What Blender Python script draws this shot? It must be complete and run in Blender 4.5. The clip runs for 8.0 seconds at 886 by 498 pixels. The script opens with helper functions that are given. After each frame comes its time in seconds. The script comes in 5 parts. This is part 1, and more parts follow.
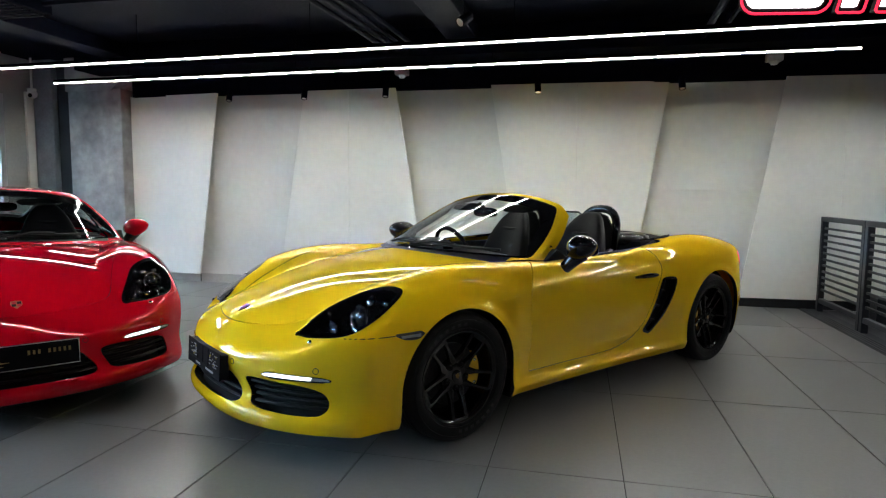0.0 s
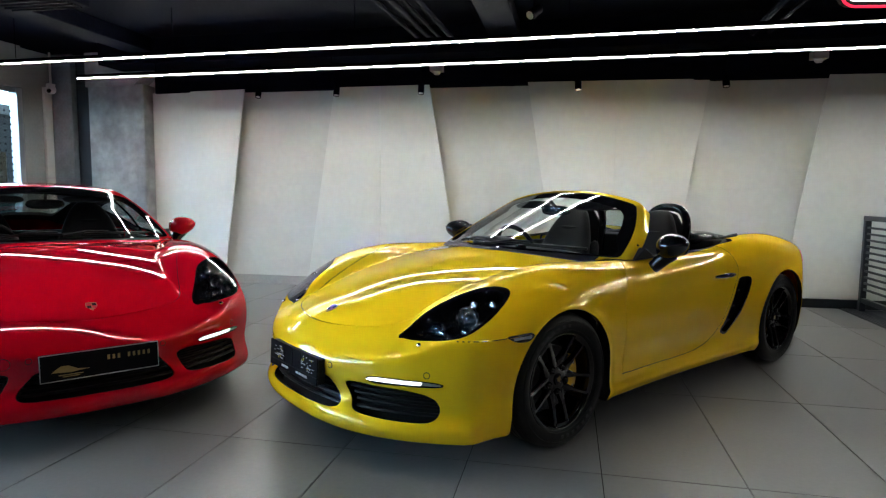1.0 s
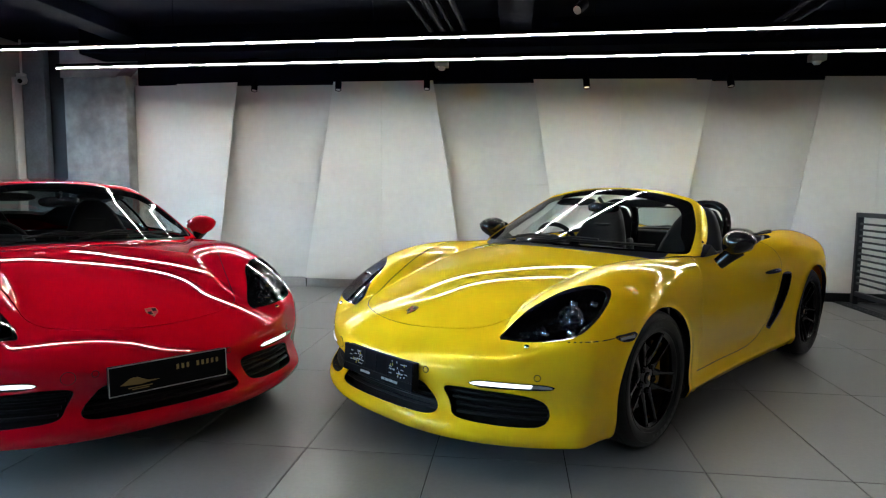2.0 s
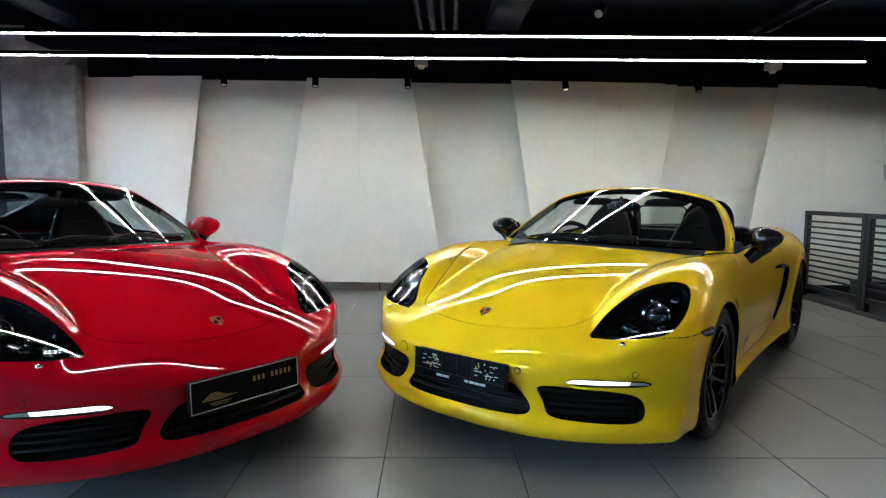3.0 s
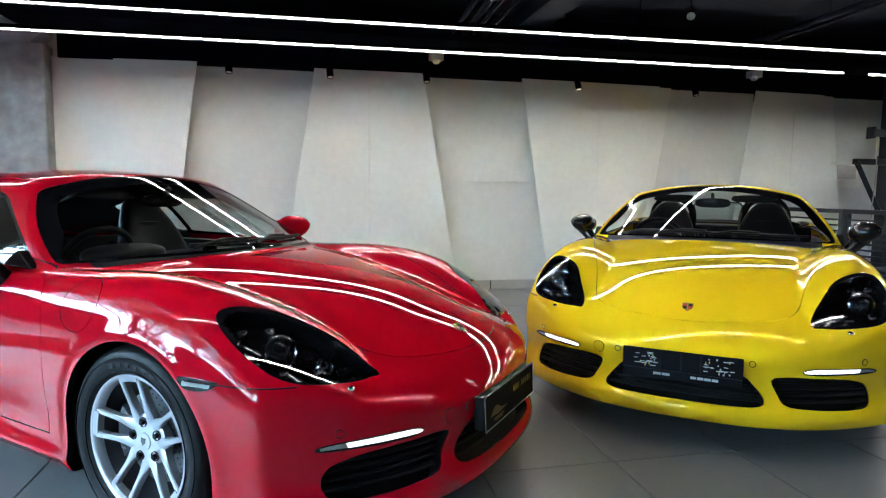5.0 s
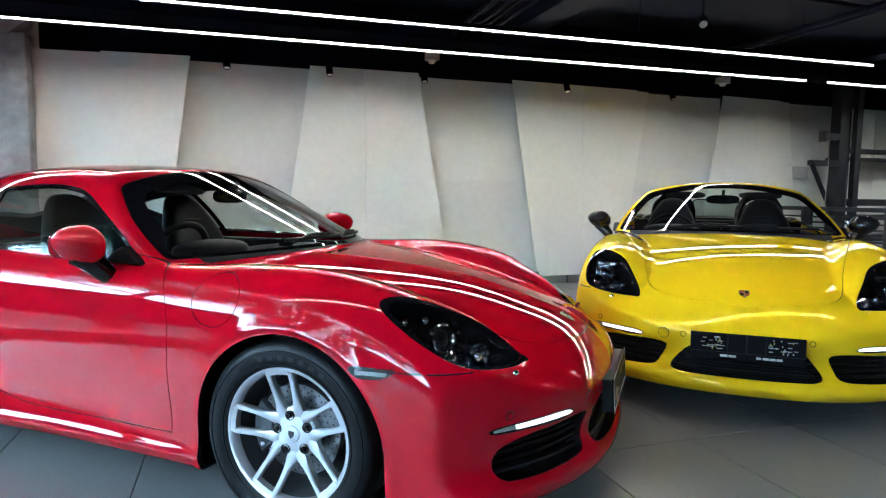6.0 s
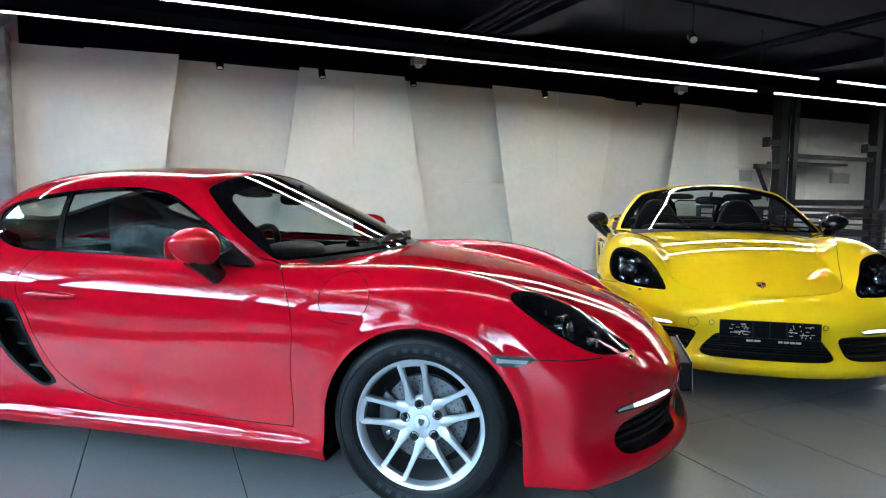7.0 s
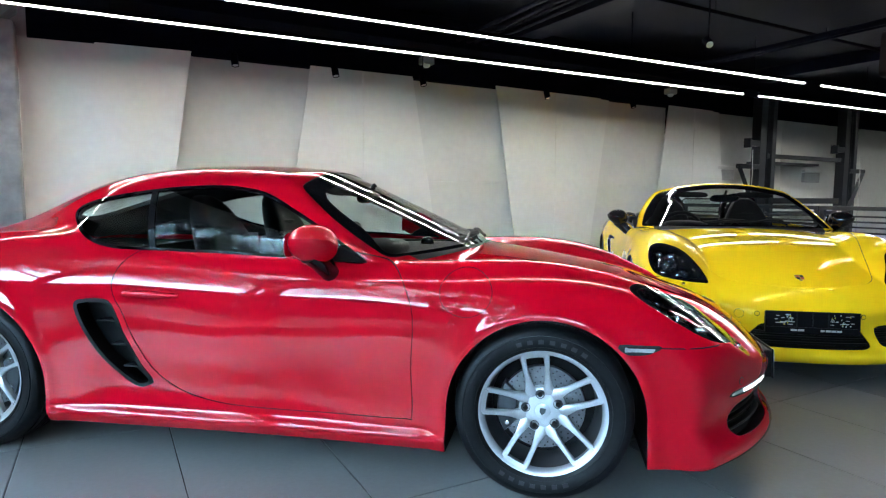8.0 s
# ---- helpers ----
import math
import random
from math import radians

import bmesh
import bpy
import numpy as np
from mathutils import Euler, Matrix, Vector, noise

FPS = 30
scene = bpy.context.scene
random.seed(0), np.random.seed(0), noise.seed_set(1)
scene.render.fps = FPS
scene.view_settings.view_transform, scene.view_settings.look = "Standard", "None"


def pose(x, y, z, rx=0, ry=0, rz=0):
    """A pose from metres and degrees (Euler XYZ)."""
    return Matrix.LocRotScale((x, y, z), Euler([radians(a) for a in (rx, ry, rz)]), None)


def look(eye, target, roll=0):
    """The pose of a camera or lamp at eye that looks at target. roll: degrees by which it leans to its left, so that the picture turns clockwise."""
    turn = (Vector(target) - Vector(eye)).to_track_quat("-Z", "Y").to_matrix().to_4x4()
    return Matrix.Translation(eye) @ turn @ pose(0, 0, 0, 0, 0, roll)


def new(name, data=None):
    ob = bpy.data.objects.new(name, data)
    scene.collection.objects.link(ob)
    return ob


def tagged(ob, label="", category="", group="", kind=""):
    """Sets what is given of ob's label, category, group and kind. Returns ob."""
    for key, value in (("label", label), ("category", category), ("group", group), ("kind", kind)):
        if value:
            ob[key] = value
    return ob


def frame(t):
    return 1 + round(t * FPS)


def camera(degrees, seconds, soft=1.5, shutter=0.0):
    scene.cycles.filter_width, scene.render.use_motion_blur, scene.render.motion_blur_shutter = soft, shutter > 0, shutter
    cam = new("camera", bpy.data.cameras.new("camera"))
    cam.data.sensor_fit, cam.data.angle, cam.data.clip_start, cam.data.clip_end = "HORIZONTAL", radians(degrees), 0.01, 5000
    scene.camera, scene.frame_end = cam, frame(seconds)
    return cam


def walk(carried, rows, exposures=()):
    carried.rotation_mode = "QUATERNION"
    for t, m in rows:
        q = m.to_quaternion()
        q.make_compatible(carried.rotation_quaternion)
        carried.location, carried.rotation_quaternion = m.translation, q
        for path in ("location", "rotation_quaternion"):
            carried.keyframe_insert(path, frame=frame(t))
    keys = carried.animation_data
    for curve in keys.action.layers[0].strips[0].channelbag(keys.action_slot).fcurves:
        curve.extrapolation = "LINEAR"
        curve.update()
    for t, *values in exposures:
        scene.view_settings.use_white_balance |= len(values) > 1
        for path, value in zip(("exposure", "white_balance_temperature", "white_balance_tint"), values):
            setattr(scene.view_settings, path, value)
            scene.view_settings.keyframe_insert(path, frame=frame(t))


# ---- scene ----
cam = camera(72.3, 8.0, soft=1.2)
PATH = [
    (0, (0.077, 0.129, 1.266), (-0.359, 2.072, 1.078), 0.5),
    (0.5, (-0.169, 0.124, 1.262), (-0.593, 2.069, 1.073), 0.6),
    (1, (-0.484, 0.128, 1.242), (-0.885, 2.079, 1.055), 0.6),
    (1.5, (-0.812, 0.124, 1.231), (-1.151, 2.086, 1.042), 0.6),
    (3, (-1.92, 0.128, 1.216), (-1.88, 2.119, 1.028), 0.6),
    (3.5, (-2.311, 0.19, 1.215), (-2.141, 2.174, 1.027), 0.6),
    (4, (-2.681, 0.252, 1.216), (-2.429, 2.227, 1.028), 0.6),
    (4.5, (-3.056, 0.335, 1.206), (-2.72, 2.298, 1.018), 0.6),
    (5, (-3.425, 0.438, 1.184), (-3.005, 2.385, 0.997), 0.6),
    (6.5, (-4.484, 0.576, 1.141), (-3.741, 2.424, 0.963), 0.5),
    (7, (-4.824, 0.629, 1.151), (-3.98, 2.434, 0.974), 0.5),
    (7.5, (-5.125, 0.735, 1.147), (-4.22, 2.51, 0.972), 0.5),
    (8, (-5.391, 0.837, 1.138), (-4.424, 2.578, 0.961), 0.4),
]
walk(cam, [(t, look(eye, target, roll)) for t, eye, target, roll in PATH])

# ---- daylight outside, exposure ----
world = bpy.data.worlds.new("world")
scene.world = world
world.use_nodes = True
sky = world.node_tree.nodes.new("ShaderNodeTexSky")
sky.sky_type, sky.sun_disc, sky.sun_elevation, sky.sun_rotation = "NISHITA", False, radians(48), radians(215)
background = world.node_tree.nodes["Background"]
background.inputs["Strength"].default_value = 0.12
world.node_tree.links.new(sky.outputs["Color"], background.inputs["Color"])
sun = new("sun", bpy.data.lights.new("sun", "SUN"))
sun.data.energy, sun.data.angle, sun.data.color = 1.0, radians(12), (1.0, 0.96, 0.9)
sun.matrix_world = look((-20, -18, 26), (0, 0, 0))
LED_POWER, DAY_POWER = 105.0, 39.0
scene.view_settings.exposure = 0.68

# ---- materials ----


def material(name, colour, rough=0.5, metal=0.0, grain=0.0, scale=30.0, bump=0.0, coat=0.0, spec=0.5, spread=0.0, stains=0.0, stain_scale=1.6):
    """Principled surface with grain and broader stains in its colour, and fine relief."""
    m = bpy.data.materials.new(name)
    m.use_nodes = True
    nodes, link = m.node_tree.nodes, m.node_tree.links.new
    b = nodes["Principled BSDF"]
    b.inputs["Base Color"].default_value = (*colour, 1)
    b.inputs["Roughness"].default_value, b.inputs["Metallic"].default_value = rough, metal
    b.inputs["Specular IOR Level"].default_value = spec
    b.inputs["Coat Weight"].default_value, b.inputs["Coat Roughness"].default_value = coat, 0.02
    if not (grain or bump or spread or stains):
        return m
    where = nodes.new("ShaderNodeTexCoord")
    fine = nodes.new("ShaderNodeTexNoise")
    fine.inputs["Scale"].default_value, fine.inputs["Detail"].default_value = scale, 6
    link(where.outputs["Object"], fine.inputs["Vector"])
    broad = nodes.new("ShaderNodeTexNoise")
    broad.inputs["Scale"].default_value, broad.inputs["Detail"].default_value = stain_scale, 5
    geo = nodes.new("ShaderNodeNewGeometry")
    link(geo.outputs["Position"], broad.inputs["Vector"])

    def factor(source, amount):
        r = nodes.new("ShaderNodeMapRange")
        r.inputs["From Min"].default_value, r.inputs["From Max"].default_value = 0.3, 0.7
        r.inputs["To Min"].default_value, r.inputs["To Max"].default_value = 1 - amount, 1 + amount
        link(source, r.inputs["Value"])
        return r.outputs["Result"]

    def times(a, bb):
        x = nodes.new("ShaderNodeMath")
        x.operation = "MULTIPLY"
        link(a, x.inputs[0])
        link(bb, x.inputs[1])
        return x.outputs["Value"]
    total = times(factor(fine.outputs["Fac"], grain), factor(broad.outputs["Fac"], stains))
    if spread:
        info = nodes.new("ShaderNodeObjectInfo")
        r = nodes.new("ShaderNodeMapRange")
        r.inputs["To Min"].default_value, r.inputs["To Max"].default_value = 1 - spread, 1 + spread
        link(info.outputs["Random"], r.inputs["Value"])
        total = times(total, r.outputs["Result"])
    tint = nodes.new("ShaderNodeVectorMath")
    tint.operation = "SCALE"
    tint.inputs[0].default_value = colour
    link(total, tint.inputs["Scale"])
    link(tint.outputs["Vector"], b.inputs["Base Color"])
    if stains or grain:
        r = nodes.new("ShaderNodeMapRange")
        r.inputs["To Min"].default_value, r.inputs["To Max"].default_value = max(rough - 0.04, 0.02), min(rough + 0.05, 1)
        link(broad.outputs["Fac"], r.inputs["Value"])
        link(r.outputs["Result"], b.inputs["Roughness"])
    if bump:
        bn = nodes.new("ShaderNodeBump")
        bn.inputs["Strength"].default_value, bn.inputs["Distance"].default_value = 1.0, bump
        link(fine.outputs["Fac"], bn.inputs["Height"])
        link(bn.outputs["Normal"], b.inputs["Normal"])
    return m


def glow(name, colour, strength):
    m = bpy.data.materials.new(name)
    m.use_nodes = True
    b = m.node_tree.nodes["Principled BSDF"]
    b.inputs["Base Color"].default_value = (*colour, 1)
    b.inputs["Emission Color"].default_value = (*colour, 1)
    b.inputs["Emission Strength"].default_value = strength
    return m


def pane_glass(name, tint, ior=1.5, rough=0.0):
    """A thin sheet of glass: tinted see-through, with a real reflection on it."""
    m = bpy.data.materials.new(name)
    m.use_nodes = True
    nodes, link = m.node_tree.nodes, m.node_tree.links.new
    nodes.remove(nodes["Principled BSDF"])
    clear, gloss, mix, facing, power, grow = (nodes.new("ShaderNode" + k) for k in ("BsdfTransparent", "BsdfGlossy", "MixShader", "LayerWeight", "Math", "Math"))
    clear.inputs["Color"].default_value = (*tint, 1)
    gloss.inputs["Roughness"].default_value = rough
    facing.inputs["Blend"].default_value = 0.5
    base = ((ior - 1) / (ior + 1)) ** 2
    power.operation, grow.operation = "POWER", "MULTIPLY_ADD"
    power.inputs[1].default_value, grow.inputs[1].default_value, grow.inputs[2].default_value = 5.0, 1 - base, base * 1.6
    link(facing.outputs["Facing"], power.inputs[0])
    link(power.outputs["Value"], grow.inputs[0])
    link(grow.outputs["Value"], mix.inputs["Fac"])
    link(clear.outputs["BSDF"], mix.inputs[1])
    link(gloss.outputs["BSDF"], mix.inputs[2])
    link(mix.outputs["Shader"], nodes["Material Output"].inputs["Surface"])
    return m


def car_paint(name, colour):
    m = material(name, colour, 0.5, 0.0, coat=1.0)
    nodes, link = m.node_tree.nodes, m.node_tree.links.new
    b = nodes["Principled BSDF"]
    b.inputs["Coat Roughness"].default_value = 0.012
    b.inputs["Coat IOR"].default_value = 1.45
    b.inputs["Specular IOR Level"].default_value = 0.0
    where = nodes.new("ShaderNodeTexCoord")
    peel = nodes.new("ShaderNodeTexNoise")
    peel.inputs["Scale"].default_value = 140
    link(where.outputs["Object"], peel.inputs["Vector"])
    bn = nodes.new("ShaderNodeBump")
    bn.inputs["Strength"].default_value, bn.inputs["Distance"].default_value = 0.02, 0.0003
    link(peel.outputs["Fac"], bn.inputs["Height"])
    link(bn.outputs["Normal"], b.inputs["Coat Normal"])
    return m


FLOOR_TILE = material("floor_tile_grey", (0.162, 0.162, 0.160), 0.34, spec=0.7, grain=0.05, scale=45, bump=0.0003, spread=0.05, stains=0.09)
GROUT = material("grout", (0.022, 0.021, 0.020), 0.9, grain=0.2)
WALL_WHITE = material("white_wall_board", (0.78, 0.79, 0.755), 0.62, grain=0.025, scale=14, bump=0.0005, stains=0.04, stain_scale=0.9)
WALL_BASE = material("grey_wall_board", (0.70, 0.705, 0.675), 0.65, grain=0.03, scale=14, bump=0.0005, stains=0.06, stain_scale=0.8)
CONCRETE = material("bare_concrete", (0.30, 0.305, 0.31), 0.8, grain=0.16, scale=9, bump=0.004, stains=0.28, stain_scale=3.2)
CEILING_BLACK = material("black_ceiling_paint", (0.0008, 0.0018, 0.0075), 0.9, spec=0.05, grain=0.25, scale=20, bump=0.003, stains=0.35)
PIPE_BLACK = material("black_painted_pipe", (0.0011, 0.0020, 0.0060), 0.8, spec=0.02, grain=0.1)
SKIRT_GREY = material("grey_skirting", (0.42, 0.42, 0.41), 0.55, grain=0.06, stains=0.1)
SKIRT_DARK = material("dark_skirting", (0.03, 0.032, 0.04), 0.5, grain=0.1, stains=0.1)
STEEL_DARK = material("dark_painted_steel", (0.022, 0.025, 0.033), 0.38, 0.3, grain=0.12, scale=60, stains=0.15)
ALU = material("brushed_aluminium", (0.62, 0.63, 0.65), 0.32, 0.9, grain=0.05, scale=90)
WHITE_PLASTIC = material("white_plastic", (0.78, 0.78, 0.77), 0.35, grain=0.02)
GREY_WALL = material("grey_painted_wall", (0.34, 0.36, 0.35), 0.7, grain=0.05, bump=0.0006, stains=0.1)
DARK_WALL = material("dark_grey_wall_paint", (0.07, 0.075, 0.085), 0.7, grain=0.05, bump=0.0006, stains=0.1)
BLUE_GREY = material("blue_grey_column_paint", (0.16, 0.19, 0.22), 0.55, grain=0.1, stains=0.2, stain_scale=5)
PEARL_BLACK = material("gloss_black", (0.004, 0.004, 0.005), 0.05, spec=0.5)
MATT_BLACK = material("matt_black_plastic", (0.004, 0.004, 0.005), 0.55, spec=0.2, grain=0.15, scale=220, bump=0.0002)
RUBBER = material("tyre_rubber", (0.0042, 0.0045, 0.0055), 0.45, spec=0.20, grain=0.2, scale=60, bump=0.0004, stains=0.2, stain_scale=8)
LEATHER = material("black_leather", (0.005, 0.005, 0.006), 0.5, spec=0.15, grain=0.15, scale=160, bump=0.0006)
FABRIC = material("black_hood_cloth", (0.007, 0.007, 0.008), 0.85, spec=0.2, grain=0.3, scale=300, bump=0.0006)
DISC_DARK = material("dark_brake_disc", (0.035, 0.035, 0.038), 0.5, 0.8, grain=0.15, scale=120)
MARKER_PALE = material("pale_marker_lens", (0.30, 0.30, 0.30), 0.25, coat=1.0, grain=0.25, scale=260)
CHROME = material("chrome", (0.75, 0.75, 0.77), 0.08, 1.0)
DISC_STEEL = material("brake_disc_steel", (0.17, 0.17, 0.18), 0.38, 1.0, grain=0.15, scale=120)
RIM_SILVER = material("silver_wheel_paint", (0.60, 0.61, 0.64), 0.3, 0.75, grain=0.04, scale=200, coat=0.5)
# silver wheel paint darkened to carry the shade inside the rim
BARREL_SHADE = material("shaded_wheel_barrel", (0.10, 0.10, 0.105), 0.45, 0.6)
CALIPER_GREY = material("dark_grey_caliper", (0.045, 0.048, 0.055), 0.4, 0.2)
CALIPER_YELLOW = material("yellow_caliper", (0.75, 0.40, 0.01), 0.35, coat=0.6)
GOLD = material("gold_print", (0.30, 0.20, 0.075), 0.35, 0.7)
CREST_RED = material("crest_red", (0.35, 0.02, 0.02), 0.3, coat=0.6)
PLATE_BLACK = material("plate_black", (0.003, 0.003, 0.004), 0.45, spec=0.08)
PRINT_WHITE = material("white_print", (0.50, 0.50, 0.50), 0.5)
PRINT_YELLOW = material("yellow_print", (0.55, 0.45, 0.05), 0.5)
PAINT_YELLOW = car_paint("yellow_car_paint", (0.90, 0.56, 0.010))
PAINT_RED = car_paint("red_car_paint", (0.47, 0.0014, 0.012))
SCREEN_GLASS = pane_glass("windscreen_glass", (0.80, 0.85, 0.84), 1.55)
TINT_GLASS = pane_glass("tinted_side_glass", (0.68, 0.75, 0.74), 1.55)
LENS_GLASS = pane_glass("headlamp_lens", (0.80, 0.83, 0.86), 1.6)
WINDOW_GLASS = pane_glass("window_glass", (0.90, 0.93, 0.93), 1.45)
LED_WHITE = glow("led_light", (0.985, 0.975, 0.90), LED_POWER)
DRL_WHITE = glow("daytime_lamp_light", (0.92, 0.96, 1.0), 1.0)
LAMP_CLEAR = material("lamp_reflector", (0.40, 0.41, 0.43), 0.16, 1.0)
AMBER_CLEAR = material("side_marker_lens", (0.03, 0.03, 0.033), 0.15, 0.0, coat=1.0)
TAIL_RED = glow("tail_lamp_lens", (0.75, 0.03, 0.05), 0.22)
SIGN_WHITE = glow("sign_white_face", (1.0, 0.98, 0.96), 4.0)
SIGN_RED = glow("sign_red_edge", (1.0, 0.02, 0.06), 1.1)
SPOT_GLOW = glow("spot_lamp_glass", (1.0, 0.86, 0.62), 0.5)


# ---- mesh helpers ----


def as_mesh(name, bm, mat, smooth=False):
    me = bpy.data.meshes.new(name)
    bmesh.ops.recalc_face_normals(bm, faces=bm.faces)
    bm.to_mesh(me)
    bm.free()
    for m in (mat if isinstance(mat, (list, tuple)) else [mat]):
        me.materials.append(m)
    if smooth:
        me.polygons.foreach_set("use_smooth", [True] * len(me.polygons))
        me.set_sharp_from_angle(angle=radians(38))
    return me


def part(name, bm, mat, parent=None, label="", smooth=False, m=None):
    """Links a bmesh as one mesh object, under a thing or a part."""
    ob = new(name, as_mesh(name, bm, mat, smooth))
    if parent is not None:
        ob.parent = parent
    if m is not None:
        ob.matrix_basis = m
    return tagged(ob, label)


def share(name, me, parent, m, label=""):
    ob = new(name, me)
    ob.parent = parent
    ob.matrix_basis = m
    return tagged(ob, label)


def box(lo, hi, bevel=0.0, segments=2, bm=None):
    bm = bm or bmesh.new()
    c = [(a + b) / 2 for a, b in zip(lo, hi)]
    s = [abs(b - a) for a, b in zip(lo, hi)]
    made = bmesh.ops.create_cube(bm, size=1, matrix=Matrix.Translation(c) @ Matrix.Diagonal((*s, 1)))
    if bevel:
        edges = {e for v in made["verts"] for e in v.link_edges}
        bmesh.ops.bevel(bm, geom=list(edges), offset=bevel, segments=segments, affect="EDGES", profile=0.5)
    return bm


def prism(points, lo, hi, axis="y", bevel=0.0, bm=None, segments=2):
    """A flat outline given a thickness along an axis; points are the two other coordinates in x, y, z order."""
    bm = bm or bmesh.new()

    def place(p, t):
        return {"x": (t, p[0], p[1]), "y": (p[0], t, p[1]), "z": (p[0], p[1], t)}[axis]
    a = [bm.verts.new(place(p, lo)) for p in points]
    b = [bm.verts.new(place(p, hi)) for p in points]
    faces = [bm.faces.new(a), bm.faces.new(b[::-1])]
    for i in range(len(a)):
        j = (i + 1) % len(a)
        faces.append(bm.faces.new((a[i], b[i], b[j], a[j])))
    bmesh.ops.recalc_face_normals(bm, faces=faces)
    if bevel:
        edges = {e for f in faces[:2] for e in f.edges}
        bmesh.ops.bevel(bm, geom=list(edges), offset=bevel, segments=segments, affect="EDGES", profile=0.5)
    return bm


def lathe(profile, sides=64, bm=None, axis="y", closed=False):
    """A profile of (radius, along) turned about an axis."""
    bm = bm or bmesh.new()
    rings = []
    for r, t in profile:
        ring = []
        for i in range(sides):
            a = 2 * math.pi * i / sides
            u, w = r * math.cos(a), r * math.sin(a)
            ring.append(bm.verts.new({"y": (u, t, w), "z": (u, w, t), "x": (t, u, w)}[axis]))
        rings.append(ring)
    pairs = list(zip(rings, rings[1:])) + ([(rings[-1], rings[0])] if closed else [])
    for r0, r1 in pairs:
        for i in range(sides):
            j = (i + 1) % sides
            bm.faces.new((r0[i], r0[j], r1[j], r1[i]))
    return bm


def disc(r, lo, hi, sides=32, axis="y", bevel=0.0, bm=None):
    return prism([(r * math.cos(2 * math.pi * i / sides), r * math.sin(2 * math.pi * i / sides)) for i in range(sides)], lo, hi, axis, bevel, bm)


def tube(points, radius, sides=10, bm=None, closed=False, flat=1.0):
    """A round bar along a path; radius may be one number or one a point."""
    bm = bm or bmesh.new()
    pts = [Vector(p) for p in points]
    n = len(pts)
    radii = radius if isinstance(radius, (list, tuple)) else [radius] * n
    rings, up = [], None
    for i, p in enumerate(pts):
        a = pts[i - 1] if (closed or i > 0) else p
        b = pts[(i + 1) % n] if (closed or i < n - 1) else p
        d = (b - a).normalized()
        if up is None:
            up = Vector((0, 0, 1)) if abs(d.z) < 0.9 else Vector((1, 0, 0))
        side = d.cross(up).normalized()
        up = side.cross(d).normalized()
        rings.append([bm.verts.new(p + radii[i] * (math.cos(t) * side * flat + math.sin(t) * up)) for t in (2 * math.pi * k / sides for k in range(sides))])
    for i in range(n if closed else n - 1):
        r0, r1 = rings[i], rings[(i + 1) % n]
        for k in range(sides):
            j = (k + 1) % sides
            bm.faces.new((r0[k], r0[j], r1[j], r1[k]))
    if not closed:
        bm.faces.new(rings[0][::-1])
        bm.faces.new(rings[-1])
    return bm


def blob(size, power=2.4, nu=28, nv=16, bm=None, centre=(0, 0, 0), bend=None):
    """A rounded box: a superellipsoid of half sizes."""
    bm = bm or bmesh.new()

    def sp(v, e):
        return math.copysign(abs(v) ** e, v)
    e = 2 / power
    rows = []
    for j in range(1, nv):
        t = -math.pi / 2 + math.pi * j / nv
        row = []
        for i in range(nu):
            a = 2 * math.pi * i / nu
            p = Vector((size[0] * sp(math.cos(t), e) * sp(math.cos(a), e), size[1] * sp(math.cos(t), e) * sp(math.sin(a), e), size[2] * sp(math.sin(t), e)))
            row.append(bm.verts.new((bend(p) if bend else p) + Vector(centre)))
        rows.append(row)
    ends = []
    for s in (-1, 1):
        p = Vector((0, 0, s * size[2]))
        ends.append(bm.verts.new((bend(p) if bend else p) + Vector(centre)))
    for r0, r1 in zip(rows, rows[1:]):
        for i in range(nu):
            j = (i + 1) % nu
            bm.faces.new((r0[i], r0[j], r1[j], r1[i]))
    for i in range(nu):
        j = (i + 1) % nu
        bm.faces.new((ends[0], rows[0][j], rows[0][i]))
        bm.faces.new((ends[1], rows[-1][i], rows[-1][j]))
    return bm


def thing(name, label, category, group="", kind="", m=None):
    ob = new(name)
    if m is not None:
        ob.matrix_basis = m
    return tagged(ob, label, category, group, kind)


def structure(name, bm, mat, label="", category="", smooth=False):
    return tagged(part(name, bm, mat, smooth=smooth), label, category, kind="structure")

# ---- the hall ----
WALL_Y, WEST_X, EAST_X, SOUTH_Y, CEIL_Z, BAY_X = 7.56, -7.52, 9.5, -4.2, 3.05, -6.2
TILE_X, TILE_Y, JOINT_X, JOINT_Y = 0.607, 1.215, 0.305, 2.815

structure("floor", box((WEST_X - 0.3, SOUTH_Y - 0.3, -0.25), (2.72, WALL_Y + 0.3, -0.006)), GROUT, "dark grout bed under large grey floor tiles", "floor")
structure("floor_2", box((2.72, SOUTH_Y - 0.3, -0.25), (EAST_X + 0.3, WALL_Y + 0.3, -0.01)), STEEL_DARK, "dark steel lift platform behind the railing", "floor")
bm = box((BAY_X, SOUTH_Y - 0.3, CEIL_Z), (EAST_X + 0.3, WALL_Y + 0.3, CEIL_Z + 0.25))
box((WEST_X - 0.3, 5.50, CEIL_Z), (BAY_X, WALL_Y + 0.3, CEIL_Z + 0.25), bm=bm)
structure("ceiling", bm, CEILING_BLACK, "black painted concrete ceiling", "ceiling")
structure("wall_north", box((-7.0, WALL_Y, -0.01), (EAST_X + 0.3, WALL_Y + 0.25, CEIL_Z)), WALL_BASE, "pale grey boarded wall behind the cars", "wall")
